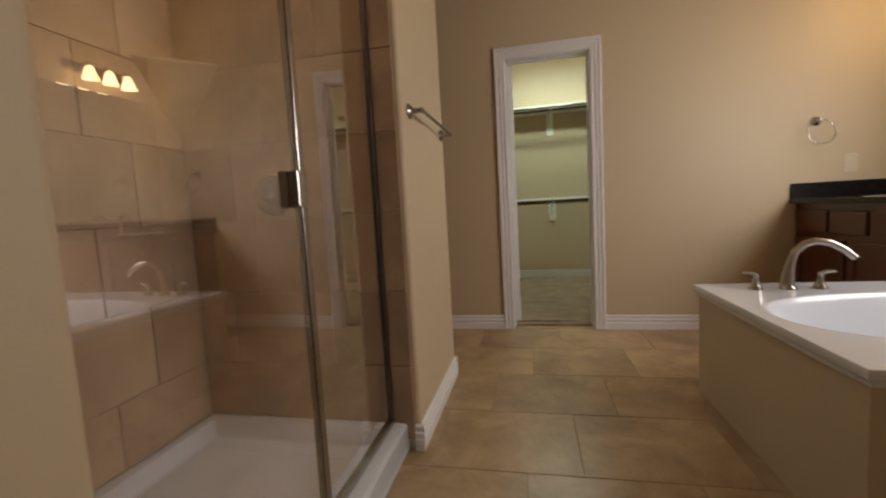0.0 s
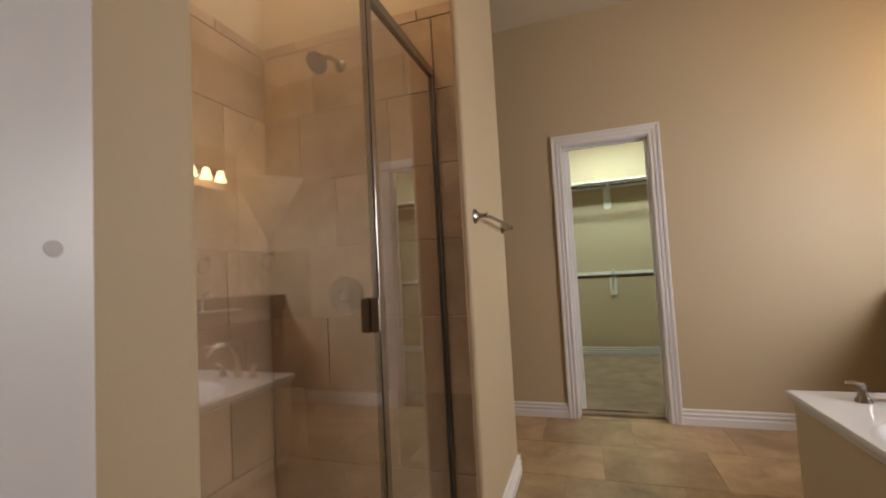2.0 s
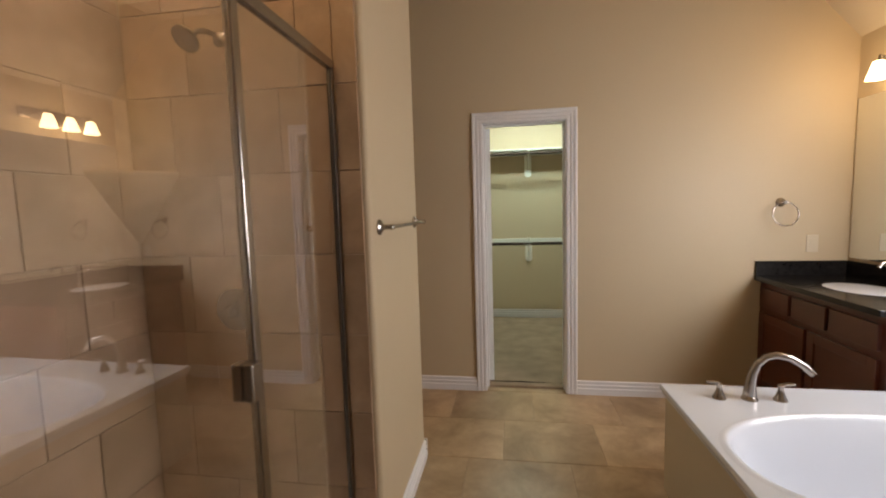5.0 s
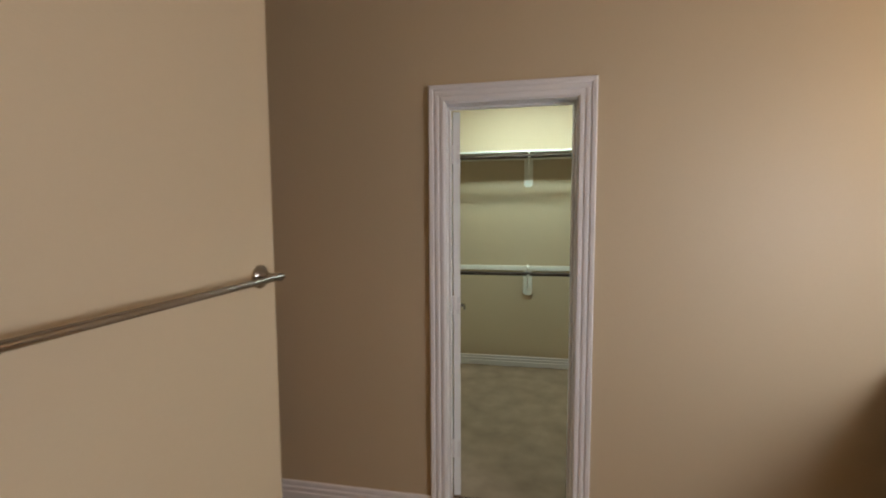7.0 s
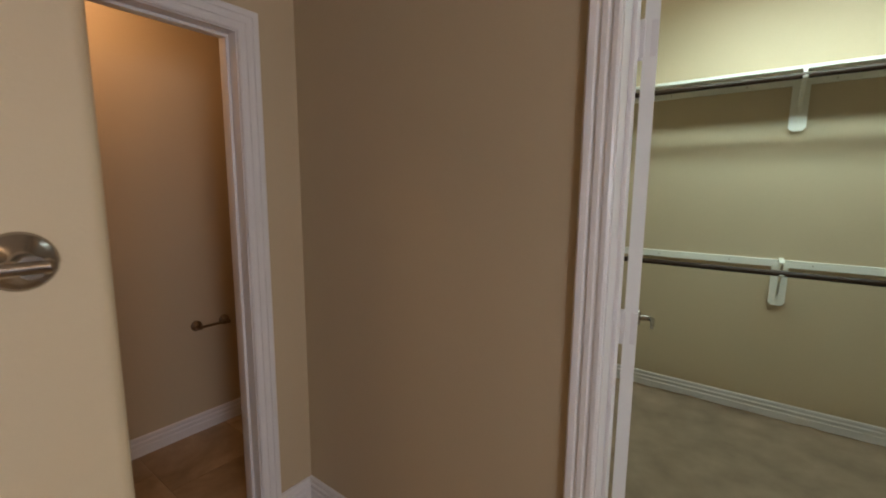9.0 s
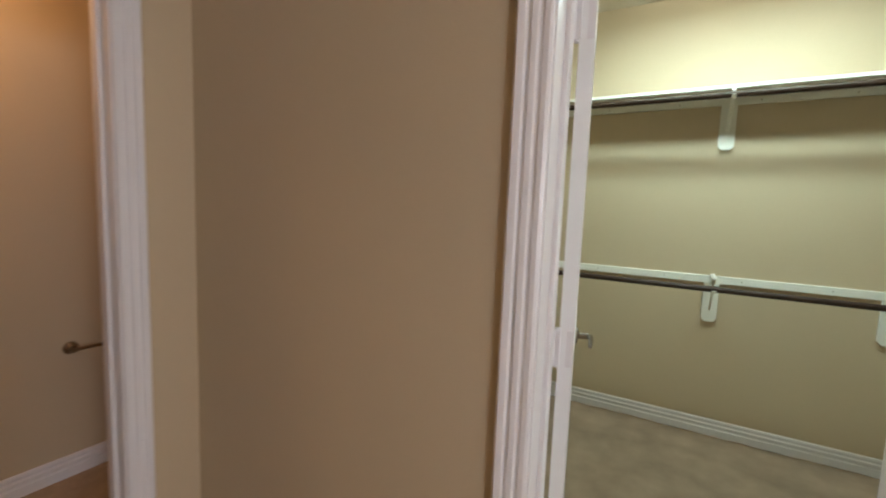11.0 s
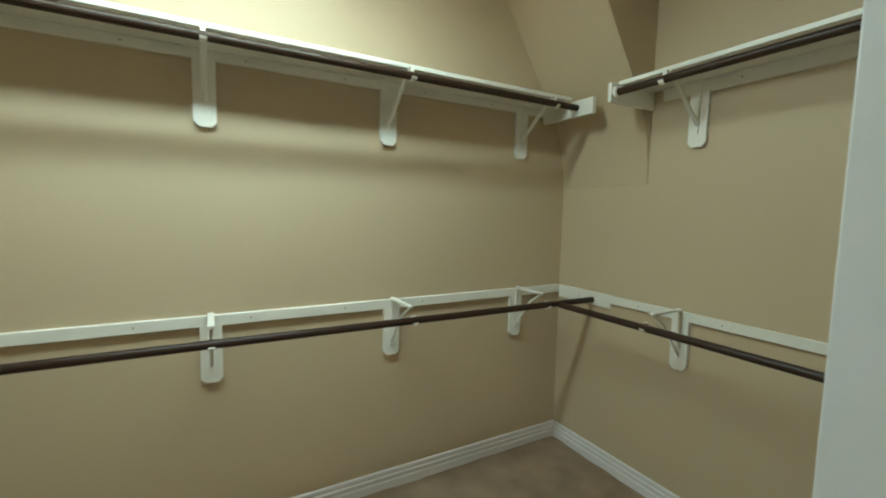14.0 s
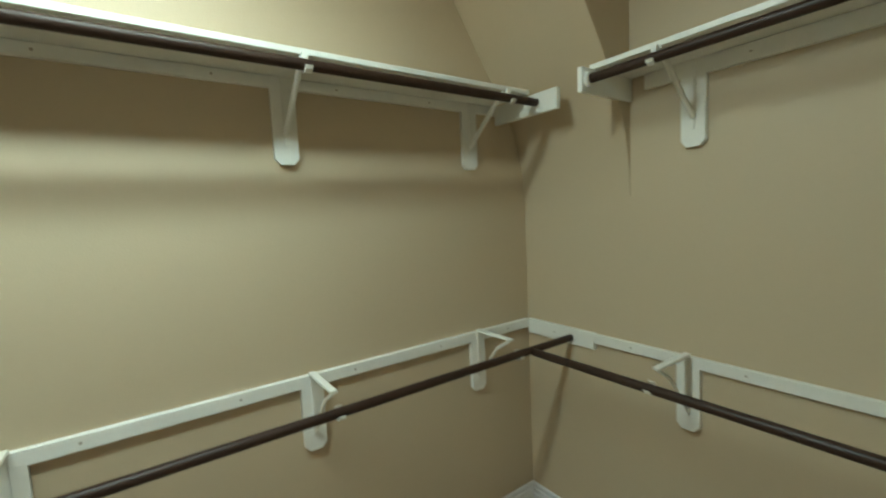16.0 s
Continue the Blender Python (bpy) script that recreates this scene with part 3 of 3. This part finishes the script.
for g, z in ((0.012, H), (0.004, H + 0.002), (-0.006, H + 0.005), (-0.016, H + 0.005), (-0.025, H + 0.0), (-0.034, H - 0.016), (-0.060, H - 0.08), (-0.085, H - 0.2), (-0.11, H - 0.30), (-0.15, H - 0.36), (-0.21, H - 0.385)):
    rings.append([bm.verts.new(oval(a, a0 + g, b0 + g * 0.8, z)) for a in angs])
n = len(angs)
for p, q in zip(rings, rings[1:]):
    for k in range(n):
        bm.faces.new((p[k], p[(k + 1) % n], q[(k + 1) % n], q[k]))
bm.faces.new(rings[-1])
bmesh.ops.recalc_face_normals(bm, faces=bm.faces)
part("basin", bm, ACRYL, tub, "glossy white oval basin and deck", True)

part("backsplash", boxes((W - 0.022, W - 0.002, 0.0, D, H + 0.001, H + 0.24), bevel=0.003), ACRYL, tub, "white upstand along the wall")
fa = thing("bathtub_faucet", "brushed nickel arched bathtub faucet with two levers", "faucet", (1.315, 2.115, 0.53))
part("base", lathe(bmesh.new(), [(0.033, 0), (0.032, 0.006), (0.024, 0.016), (0.020, 0.028)], (0, 0, 0)), NICKEL, fa, "", True)
pts = [(0, 0, 0.02), (0.002, 0, 0.07), (0.010, 0, 0.12), (0.028, 0, 0.165), (0.060, -0.002, 0.195), (0.10, -0.005, 0.207), (0.15, -0.01, 0.198), (0.20, -0.016, 0.168), (0.235, -0.022, 0.132)]
part("spout", tube(bmesh.new(), pts, [0.027, 0.0215, 0.017, 0.0150, 0.0145, 0.015, 0.0155, 0.016, 0.0145], 20), NICKEL, fa, "", True)
for dx, s in ((-0.125, -1), (0.125, 1)):
    hb = lathe(bmesh.new(), [(0.028, 0), (0.0275, 0.004), (0.019, 0.020), (0.0125, 0.042), (0.011, 0.056), (0.013, 0.068), (0.001, 0.073)], (dx, 0.0, 0))
    hp = part("handle", hb, NICKEL, fa, "flared lever handle", True)
    part("lever", tube(bmesh.new(), [(dx, 0, 0.064), (dx + s * 0.02, 0, 0.073), (dx + s * 0.055, 0, 0.075)], [0.010, 0.0075, 0.006]), NICKEL, hp, "", True)

# ---- vanity ----
VY0, VX = 2.285, 1.955
vn = thing("vanity", "dark cherry vanity cabinet with flat drawers and doors", "cabinet", (VX, VY0, 0))
VL = NY0 - 0.002 - VY0
part("body", boxes((0.02, BX - VX - 0.002, 0, VL, 0.1, 0.868), (0.07, BX - VX - 0.002, 0, VL, 0, 0.1)), CHERRY, vn)
def front(bm_name, y0, y1, z0, z1, raised):
    bm = boxes((0.0, 0.019, y0, y1, z0, z1), bevel=0.003)
    if raised:
        bm.free()
        bm = bmesh.new()
        f = 0.055
        for r in ((y0, y0 + f, z0, z1), (y1 - f, y1, z0, z1), (y0 + f, y1 - f, z0, z0 + f), (y0 + f, y1 - f, z1 - f, z1)):
            box(bm, 0.0, 0.019, *r, bevel=0.0015, seg=1)
        box(bm, 0.008, 0.019, y0 + f, y1 - f, z0 + f, z1 - f)
    part(bm_name, bm, CHERRY, vn)
for y0, y1 in ((0.035, 0.345), (0.375, 0.655), (0.685, 0.985)):
    front("drawer", y0, y1, 0.695, 0.825, False)
for y0, y1 in ((0.035, 0.505), (0.535, 0.985)):
    front("cabinet_door", y0, y1, 0.135, 0.655, True)
ct = thing("vanity_countertop", "polished black granite countertop with backsplash", "countertop", (VX, VY0, 0.868))
part("slab", boxes((-0.025, BX - VX - 0.002, 0, VL, 0, 0.032), bevel=0.003), GRANITE, ct)
part("backsplash", boxes((-0.02, BX - VX - 0.022, VL - 0.02, VL, 0.0325, 0.134), (BX - VX - 0.022, BX - VX - 0.002, 0.0, VL, 0.0325, 0.134), bevel=0.0015), GRANITE, ct)
sk = thing("sink", "white oval sink with a low rim", "sink", (2.225, 2.80, 0.9005))
bm = lathe(bmesh.new(), [(0.165, 0), (0.165, 0.0015), (0.160, 0.0022), (0.12, 0.0018), (0.001, 0.0012)], (0, 0, 0), seg=48)
bmesh.ops.scale(bm, vec=(0.92, 1.2, 1), verts=bm.verts)
part("bowl", bm, ACRYL, sk, "", True)
vf = thing("sink_faucet", "brushed nickel sink faucet", "faucet", (2.42, 2.80, 0.9005))
part("body", lathe(bmesh.new(), [(0.026, 0), (0.024, 0.006), (0.014, 0.02), (0.013, 0.11)], (0, 0, 0)), NICKEL, vf, "", True)
part("spout", tube(bmesh.new(), [(0, 0, 0.10), (-0.01, 0, 0.14), (-0.05, 0, 0.16), (-0.10, 0, 0.145), (-0.115, 0, 0.12)], 0.011), NICKEL, vf, "", True)

mr = thing("vanity_mirror", "large frameless mirror over the vanity", "mirror", (BX, VY0, 1.02))
part("glass", boxes((-0.006, -0.001, 0.02, VL - 0.012, 0, 1.03), bevel=0.001), MIRROR, mr)

vl = thing("vanity_light", "three-lamp vanity light with flared frosted shades", "wall lamp", (BX, 2.825, 2.14))
part("backplate", boxes((-0.025, 0, -0.26, 0.26, 0.02, 0.10), bevel=0.006), NICKEL, vl)
for dy in (-0.155, 0, 0.155):
    ar = part("arm", tube(bmesh.new(), [(-0.02, dy, 0.06), (-0.08, dy, 0.075), (-0.125, dy, 0.085), (-0.13, dy, 0.06)], 0.007), NICKEL, vl, "", True)
    part("shade", lathe(bmesh.new(), [(0.022, 0.055), (0.030, 0.04), (0.040, 0.0), (0.055, -0.045), (0.053, -0.045), (0.036, 0.0), (0.02, 0.05)], (-0.13, dy, 0)), LAMP_GLASS, vl, "lit frosted glass shade", True).visible_shadow = False

# bathroom window above the tub
wd = thing("window_bath", "frosted window above the bathtub", "window", (BX, 1.22, 0.95), kind="structure")
part("window_frame", boxes((0.03, 0.08, 0, 0.04, 0, 1.05), (0.03, 0.08, 0.96, 1.0, 0, 1.05), (0.03, 0.08, 0.04, 0.96, 0, 0.04), (0.03, 0.08, 0.04, 0.96, 1.01, 1.05), bevel=0.002), TRIM, wd)
part("pane", boxes((0.05, 0.056, 0.04, 0.96, 0.04, 1.01)), WIN_GLASS, wd, "frosted daylit pane")
# unseen window, made up as an opening for the bedroom fill
wb = thing("window_bedroom", "unseen bedroom window, added to let light reach the entry", "window", (2.4, -2.4, 0.8), kind="structure")
part("window_frame", boxes((0.03, 0.08, 0, 0.05, 0, 1.4), (0.03, 0.08, 1.45, 1.5, 0, 1.4), (0.03, 0.08, 0.05, 1.45, 0, 0.05), (0.03, 0.08, 0.05, 1.45, 1.35, 1.4), bevel=0.002), TRIM, wb)
pn = part("pane", boxes((0.05, 0.056, 0.05, 1.45, 0.05, 1.35)), GLASS, wb)
pn.visible_shadow = False

rl = thing("recessed_light", "small recessed ceiling light over the shower", "ceiling lamp", (-0.79, 1.08, BZ))
part("trim_ring", lathe(bmesh.new(), [(0.085, 0), (0.085, -0.006), (0.06, -0.008), (0.055, -0.002)], (0, 0, 0)), TRIM, rl, "", True)
copy_thing(rl, pose(0.35, 0.95, BZ))["label"] = "small recessed ceiling light over the bathroom floor"
cl = thing("closet_light", "long white wraparound closet ceiling light", "ceiling lamp", (0.52, 4.74, CZ))
part("housing", boxes((-0.62, 0.62, -0.11, 0.11, -0.03, 0), bevel=0.004), TRIM, cl)
dm = part("diffuser", boxes((-0.60, 0.60, -0.10, 0.10, -0.085, -0.031), bevel=0.02), LAMP_CLOSET, cl, "lit ribbed diffuser")
dm.visible_shadow = False
tl = thing("toilet_light", "round ceiling light in the toilet room", "ceiling lamp", (-1.85, 2.75, 2.45))
part("rim", lathe(bmesh.new(), [(0.13, 0), (0.13, -0.02), (0.12, -0.025)], (0, 0, 0)), NICKEL, tl, "", True)
dm = part("dome", lathe(bmesh.new(), [(0.118, -0.02), (0.11, -0.05), (0.08, -0.075), (0.001, -0.09)], (0, 0, 0)), LAMP_GLASS, tl, "lit frosted dome", True)
dm.visible_shadow = False

# ---- closet shelving ----
US, UR, LR = 2.105, 2.045, 0.985     # top of upper shelf, heights of upper and lower rods
RO = 0.285                           # rods stand this far off the wall
LT = 1.030                           # top of the lower ledger


def ledger(name, a, b, out, z0, z1, label):
    """A flat strip on the wall from a to b, with its screws."""
    a, b, o = Vector((*a, 0)), Vector((*b, 0)), Vector((*out, 0))
    root = thing(name, label, "shelf ledger", (*a.to_2d(), 0))
    d = b - a
    bm = bmesh.new()
    extrude(bm, [(0, z0), (0.017, z0), (0.019, z0 + 0.002), (0.019, z1 - 0.002), (0.017, z1), (0, z1)], (0, 0, 0), d, o, (0, 0, 1))
    part("strip", bm, SHELFW, root)
    k = 0.22
    while k < d.length - 0.05:
        bm = lathe(bmesh.new(), [(0.0045, 0.0185), (0.0045, 0.0195), (0.003, 0.0188)], d.normalized() * k + Vector((0, 0, (z0 + z1) / 2)), o, 8)
        part("screw", bm, HOLE, root, "small screw head")
        k += 0.41
    return root


def bracket(upper, label):
    """A wooden rod bracket. Local: on the wall at y 0, standing out to -y; z 0 at its foot."""
    root = thing("rod_bracket", label, "shelf bracket")
    h = 0.30 if upper else 0.245
    w = 0.041
    out = [(-w, 0.02), (-w + 0.018, 0.0), (w - 0.018, 0.0), (w, 0.02), (w, h), (-w, h)]
    bm = extrude(bmesh.new(), out, (0, -0.001, 0), (0, -0.019, 0), (1, 0, 0), (0, 0, 1))
    part("backplate", bm, SHELFW, root)
    rz = (UR if upper else LR) - (1.79 if upper else 0.745)
    top = rz + (0.040 if upper else 0.048)
    # metal angle: flat arm on top, strut from the foot, saddle under the rod
    part("arm", boxes((-0.012, 0.012, -0.245 if not upper else -0.245, -0.0195, top, top + 0.010), bevel=0.002), SHELFW, root)
    bm = bmesh.new()
    tube(bm, [(0, -0.022, 0.075), (0, -0.06, 0.12), (0, -0.15, top - 0.055), (0, -0.235, top)] if not upper else [(0, -0.020, 0.10), (0, -0.245, top)], 0.0065 if not upper else 0.010, 8)
    box(bm, -0.006, 0.006, -0.024, -0.0195, 0.06, top)
    part("strut", bm, SHELFW, root)
    pts = [(0, -RO + 0.024 * math.cos(a), rz + 0.024 * math.sin(a)) for a in [radians(s) for s in (60, 20, -20, -60, -100, -140, -165)]]
    bm = bmesh.new()
    for p, q in zip(pts, pts[1:]):
        va = [bm.verts.new((sx, p[1], p[2])) for sx in (-0.011, 0.011)]
        vb = [bm.verts.new((sx, q[1], q[2])) for sx in (-0.011, 0.011)]
        bm.faces.new((va[0], va[1], vb[1], vb[0]))
    bmesh.ops.remove_doubles(bm, verts=bm.verts, dist=1e-4)
    bmesh.ops.solidify(bm, geom=bm.faces[:], thickness=0.004)
    if upper:
        box(bm, -0.009, 0.009, -RO + 0.006, -RO + 0.018, rz + 0.018, top)
    part("saddle", bm, SHELFW, root)
    return root


def rod(a, b, label):
    root = thing("closet_rod", label, "closet rod", a, group="closet rods")
    d = Vector(b) - Vector(a)
    part("bar", tube(bmesh.new(), [(0, 0, 0), d], 0.0165, 20), ROD, root, "", True)
    return root


up = bracket(True, "white wooden bracket under the upper shelf")
lo = bracket(False, "white wooden bracket holding the lower rod")
for src, z, xs, ye in ((up, 1.79, (0.49, 1.264, 2.085), (4.665, 3.88)), (lo, 0.745, (0.49, 1.29, 2.085), (4.68, 3.89))):
    made = [copy_thing(src, pose(x, CY - 0.0005, z)) for x in xs] + [copy_thing(src, pose(CX - 0.0005, y, z, 0, 0, -90)) for y in ye]
    for m in made:
        m["group"] = "closet rod brackets"
    for o in (*src.children, src):
        bpy.data.objects.remove(o)


def shelf(name, x0, x1, y0, y1, label, ew=0):
    root = thing(name, label, "shelf", (x0, y0, US - 0.018))
    part("board", boxes((0.021 * ew, x1 - x0, 0.021 * (1 - ew), y1 - y0, 0, 0.018), bevel=0.001), SHELFW, root)
    front_strip = (0, 0.0205, 0, y1 - y0, -0.001, 0.019) if ew else (0, x1 - x0, 0, 0.0205, -0.001, 0.019)
    part("front_edge", boxes(front_strip, bevel=0.003), SHELFW, root, "rounded painted nosing")
    return root


shelf("upper_shelf", CW + 0.021, 2.235, CY - 0.250, CY - 0.001, "white painted upper shelf along the long closet wall")
shelf("upper_shelf", CX - 0.250, CX - 0.001, NY1 + 0.03, 4.917, "white painted upper shelf along the short closet wall", 1)
ledger("shelf_ledger", (CW + 0.02, CY), (2.425, CY), (0, -1), 2.048, US - 0.019, "white ledger strip under the upper shelf")
ledger("shelf_ledger", (CX, NY1 + 0.02), (CX, 4.84), (-1, 0), 2.03, US - 0.019, "white ledger strip under the upper shelf")
ledger("rod_ledger", (CW + 0.02, CY), (2.43, CY), (0, -1), 0.984, LT, "white ledger strip behind the lower rod")
ledger("rod_ledger", (CX, NY1 + 0.02), (CX, 5.08), (-1, 0), 0.985, LT - 0.003, "white ledger strip behind the lower rod")
ledger("rod_end_board", (CX, 5.081), (CX, CY - 0.02), (-1, 0), 0.955, LT, "white end board carrying the lower rod")
ledger("rod_end_board", (CX - 0.19, CY - 0.02), (CX - 0.19, 5.10), (-1, 0), 2.0, 2.085, "white end board carrying the upper rod")
ledger("rod_end_board", (CW, CY - 0.0), (CW, 5.08), (1, 0), 2.0, 2.11, "white end board carrying the upper rod")
ledger("rod_end_board", (CW, CY - 0.0), (CW, 5.08), (1, 0), 0.95, LT, "white end board carrying the lower rod")
rod((CW + 0.02, CY - RO, UR), (2.235, CY - RO, UR), "dark bronze upper closet rod along the long wall")
rod((CW + 0.02, CY - RO, LR), (2.43, CY - RO, LR), "dark bronze lower closet rod ending in the end board")
rod((CX - RO, NY1 + 0.02, UR), (CX - RO, 4.886, UR), "dark bronze upper closet rod along the short wall")
rod((CX - RO, NY1 + 0.02, LR - 0.005), (CX - RO, CY - RO - 0.012, LR - 0.005), "dark bronze lower closet rod meeting the other rod")
ef = thing("rod_end_board", "white end board under the tip of the short upper shelf", "shelf ledger", (CX - 0.32, 4.898, 2.0))
part("strip", boxes((0, 0.319, 0, 0.019, 0.0, 0.086), bevel=0.002), SHELFW, ef)
part("rod_socket", lathe(bmesh.new(), [(0.026, 0), (0.026, 0.012), (0.020, 0.014)], (0.32 - RO, 0, UR - 2.0), (0, -1, 0)), SHELFW, ef, "white plastic rod socket", True)

# ---- tiles: pieces of floor and walls ----
def tile_mesh(name, w, h, t, material, bev=0.0015):
    """A slab of w by h and thickness t, its top at z 0, with a worn edge."""
    bm = bmesh.new()
    lo = [bm.verts.new((x, y, -t)) for x, y in ((0, 0), (w, 0), (w, h), (0, h))]
    mi = [bm.verts.new((x, y, -bev)) for x, y in ((0, 0), (w, 0), (w, h), (0, h))]
    hi = [bm.verts.new((x, y, 0)) for x, y in ((bev, bev), (w - bev, bev), (w - bev, h - bev), (bev, h - bev))]
    for a, b in ((lo, mi), (mi, hi)):
        for k in range(4):
            bm.faces.new((a[k], a[(k + 1) % 4], b[(k + 1) % 4], b[k]))
    bm.faces.new(hi)
    return mesh_of(bm, name, material)


_cache = {}


def lay(parent, m, w, h, material, t=0.008):
    key = (round(w, 3), round(h, 3), material.name)
    if key not in _cache:
        _cache[key] = tile_mesh("tile", w, h, t, material)
    ob = new("tile", _cache[key])
    ob.parent = parent
    ob.matrix_world = m


def tile_field(parent, base, u0, u1, v0, v1, tw, th, offs, vstart, material, joint=0.0025, t=0.005):
    """Lays rows of tiles over u0..u1 by v0..v1; base takes (u, v) to the surface."""
    r, v = 0, vstart
    while v < v1 - 0.01:
        a, b = max(v, v0), min(v + th, v1)
        if b - a > 0.02:
            u = offs(r)
            while u > u0:
                u -= tw
            while u < u1 - 0.01:
                c0, c1 = max(u, u0), min(u + tw, u1)
                if c1 - c0 > 0.015:
                    lay(parent, base @ Matrix.Translation((c0 + joint / 2, a + joint / 2, random.uniform(-0.0006, 0.0004))), c1 - c0 - joint, b - a - joint, material, t)
                u += tw
        v += th
        r += 1


FW, FH = 0.565, 0.4535
tile_field(floor, Matrix.Identity(4), BW, BX, 0.008, 3.365, FW, FH, lambda r: 0.376 + 0.198 * (r - 4), 1.478 - 4 * FH + 0.002, FLOOR_T)
tile_field(floor_toilet, Matrix.Identity(4), -2.2, BW - 0.12, 2.0, 4.3, FW, FH, lambda r: 0.1 + 0.198 * r, 2.0, FLOOR_T)
wall_n, wall_s, wall_w = bpy.data.objects["wall_shower_north"], bpy.data.objects["wall_shower_south"], bpy.data.objects["wall_west"]
WH, WW, Z0 = 0.305, 0.445, 2.18 - 7 * 0.305
OFF = {6: -0.929, 5: -1.012, 4: -0.834, 3: -0.985, 2: -0.90, 1: -1.03, 0: -0.85}
for nm, bm in (("thinset", boxes((BW + 0.001, SX - 0.022, SY1 - 0.003, SY1 + 0.001, 0.10, 2.18), (BW - 0.001, BW + 0.003, SY0 + 0.001, SY1 - 0.001, 0.10, 2.18), (BW + 0.001, GX, SY0 - 0.001, SY0 + 0.003, 0.10, 2.18))),):
    structure("wall_grout", bm, GROUT_W, "brown grout bed behind the shower tiles")
base_n = Matrix.Translation((0, SY1 - 0.010, 0)) @ Euler((radians(90), 0, 0)).to_matrix().to_4x4()
tile_field(wall_n, base_n, BW + 0.009, GX + 0.012, 0.113, 2.18, WW, WH, lambda r: OFF.get(r, -0.9), Z0, WALL_T, 0.0035)
tile_field(wall_n, base_n, GX + 0.012, SX - 0.02, 0.0, 2.18, 0.2, WH, lambda r: GX + 0.012, Z0 - 0.0, WALL_T, 0.0035)
tile_field(wall_n, base_n, BW + 0.009, SX - 0.02, 2.18, 2.232, 0.305, 0.052, lambda r: -1.02, 2.18, WALL_T, 0.0035)
base_w = Matrix.Translation((BW + 0.010, 0, 0)) @ Matrix(((0, 0, 1, 0), (1, 0, 0, 0), (0, 1, 0, 0), (0, 0, 0, 1)))
tile_field(wall_w, base_w, SY0 + 0.01, SY1 - 0.011, 0.113, 2.18, WW, WH, lambda r: 1.16 + 0.17 * (r % 2), Z0, WALL_T, 0.0035)
tile_field(wall_w, base_w, SY0 + 0.01, SY1 - 0.011, 2.18, 2.232, 0.305, 0.052, lambda r: 1.3, 2.18, WALL_T, 0.0035)
base_s = Matrix.Translation((0, SY0 + 0.010, 0)) @ Matrix(((-1, 0, 0, 0), (0, 0, 1, 0), (0, 1, 0, 0), (0, 0, 0, 1)))
tile_field(wall_s, base_s, -GX, -BW - 0.011, 0.113, 2.18, WW, WH, lambda r: 0.5 + 0.2 * (r % 2), Z0, WALL_T, 0.0035)
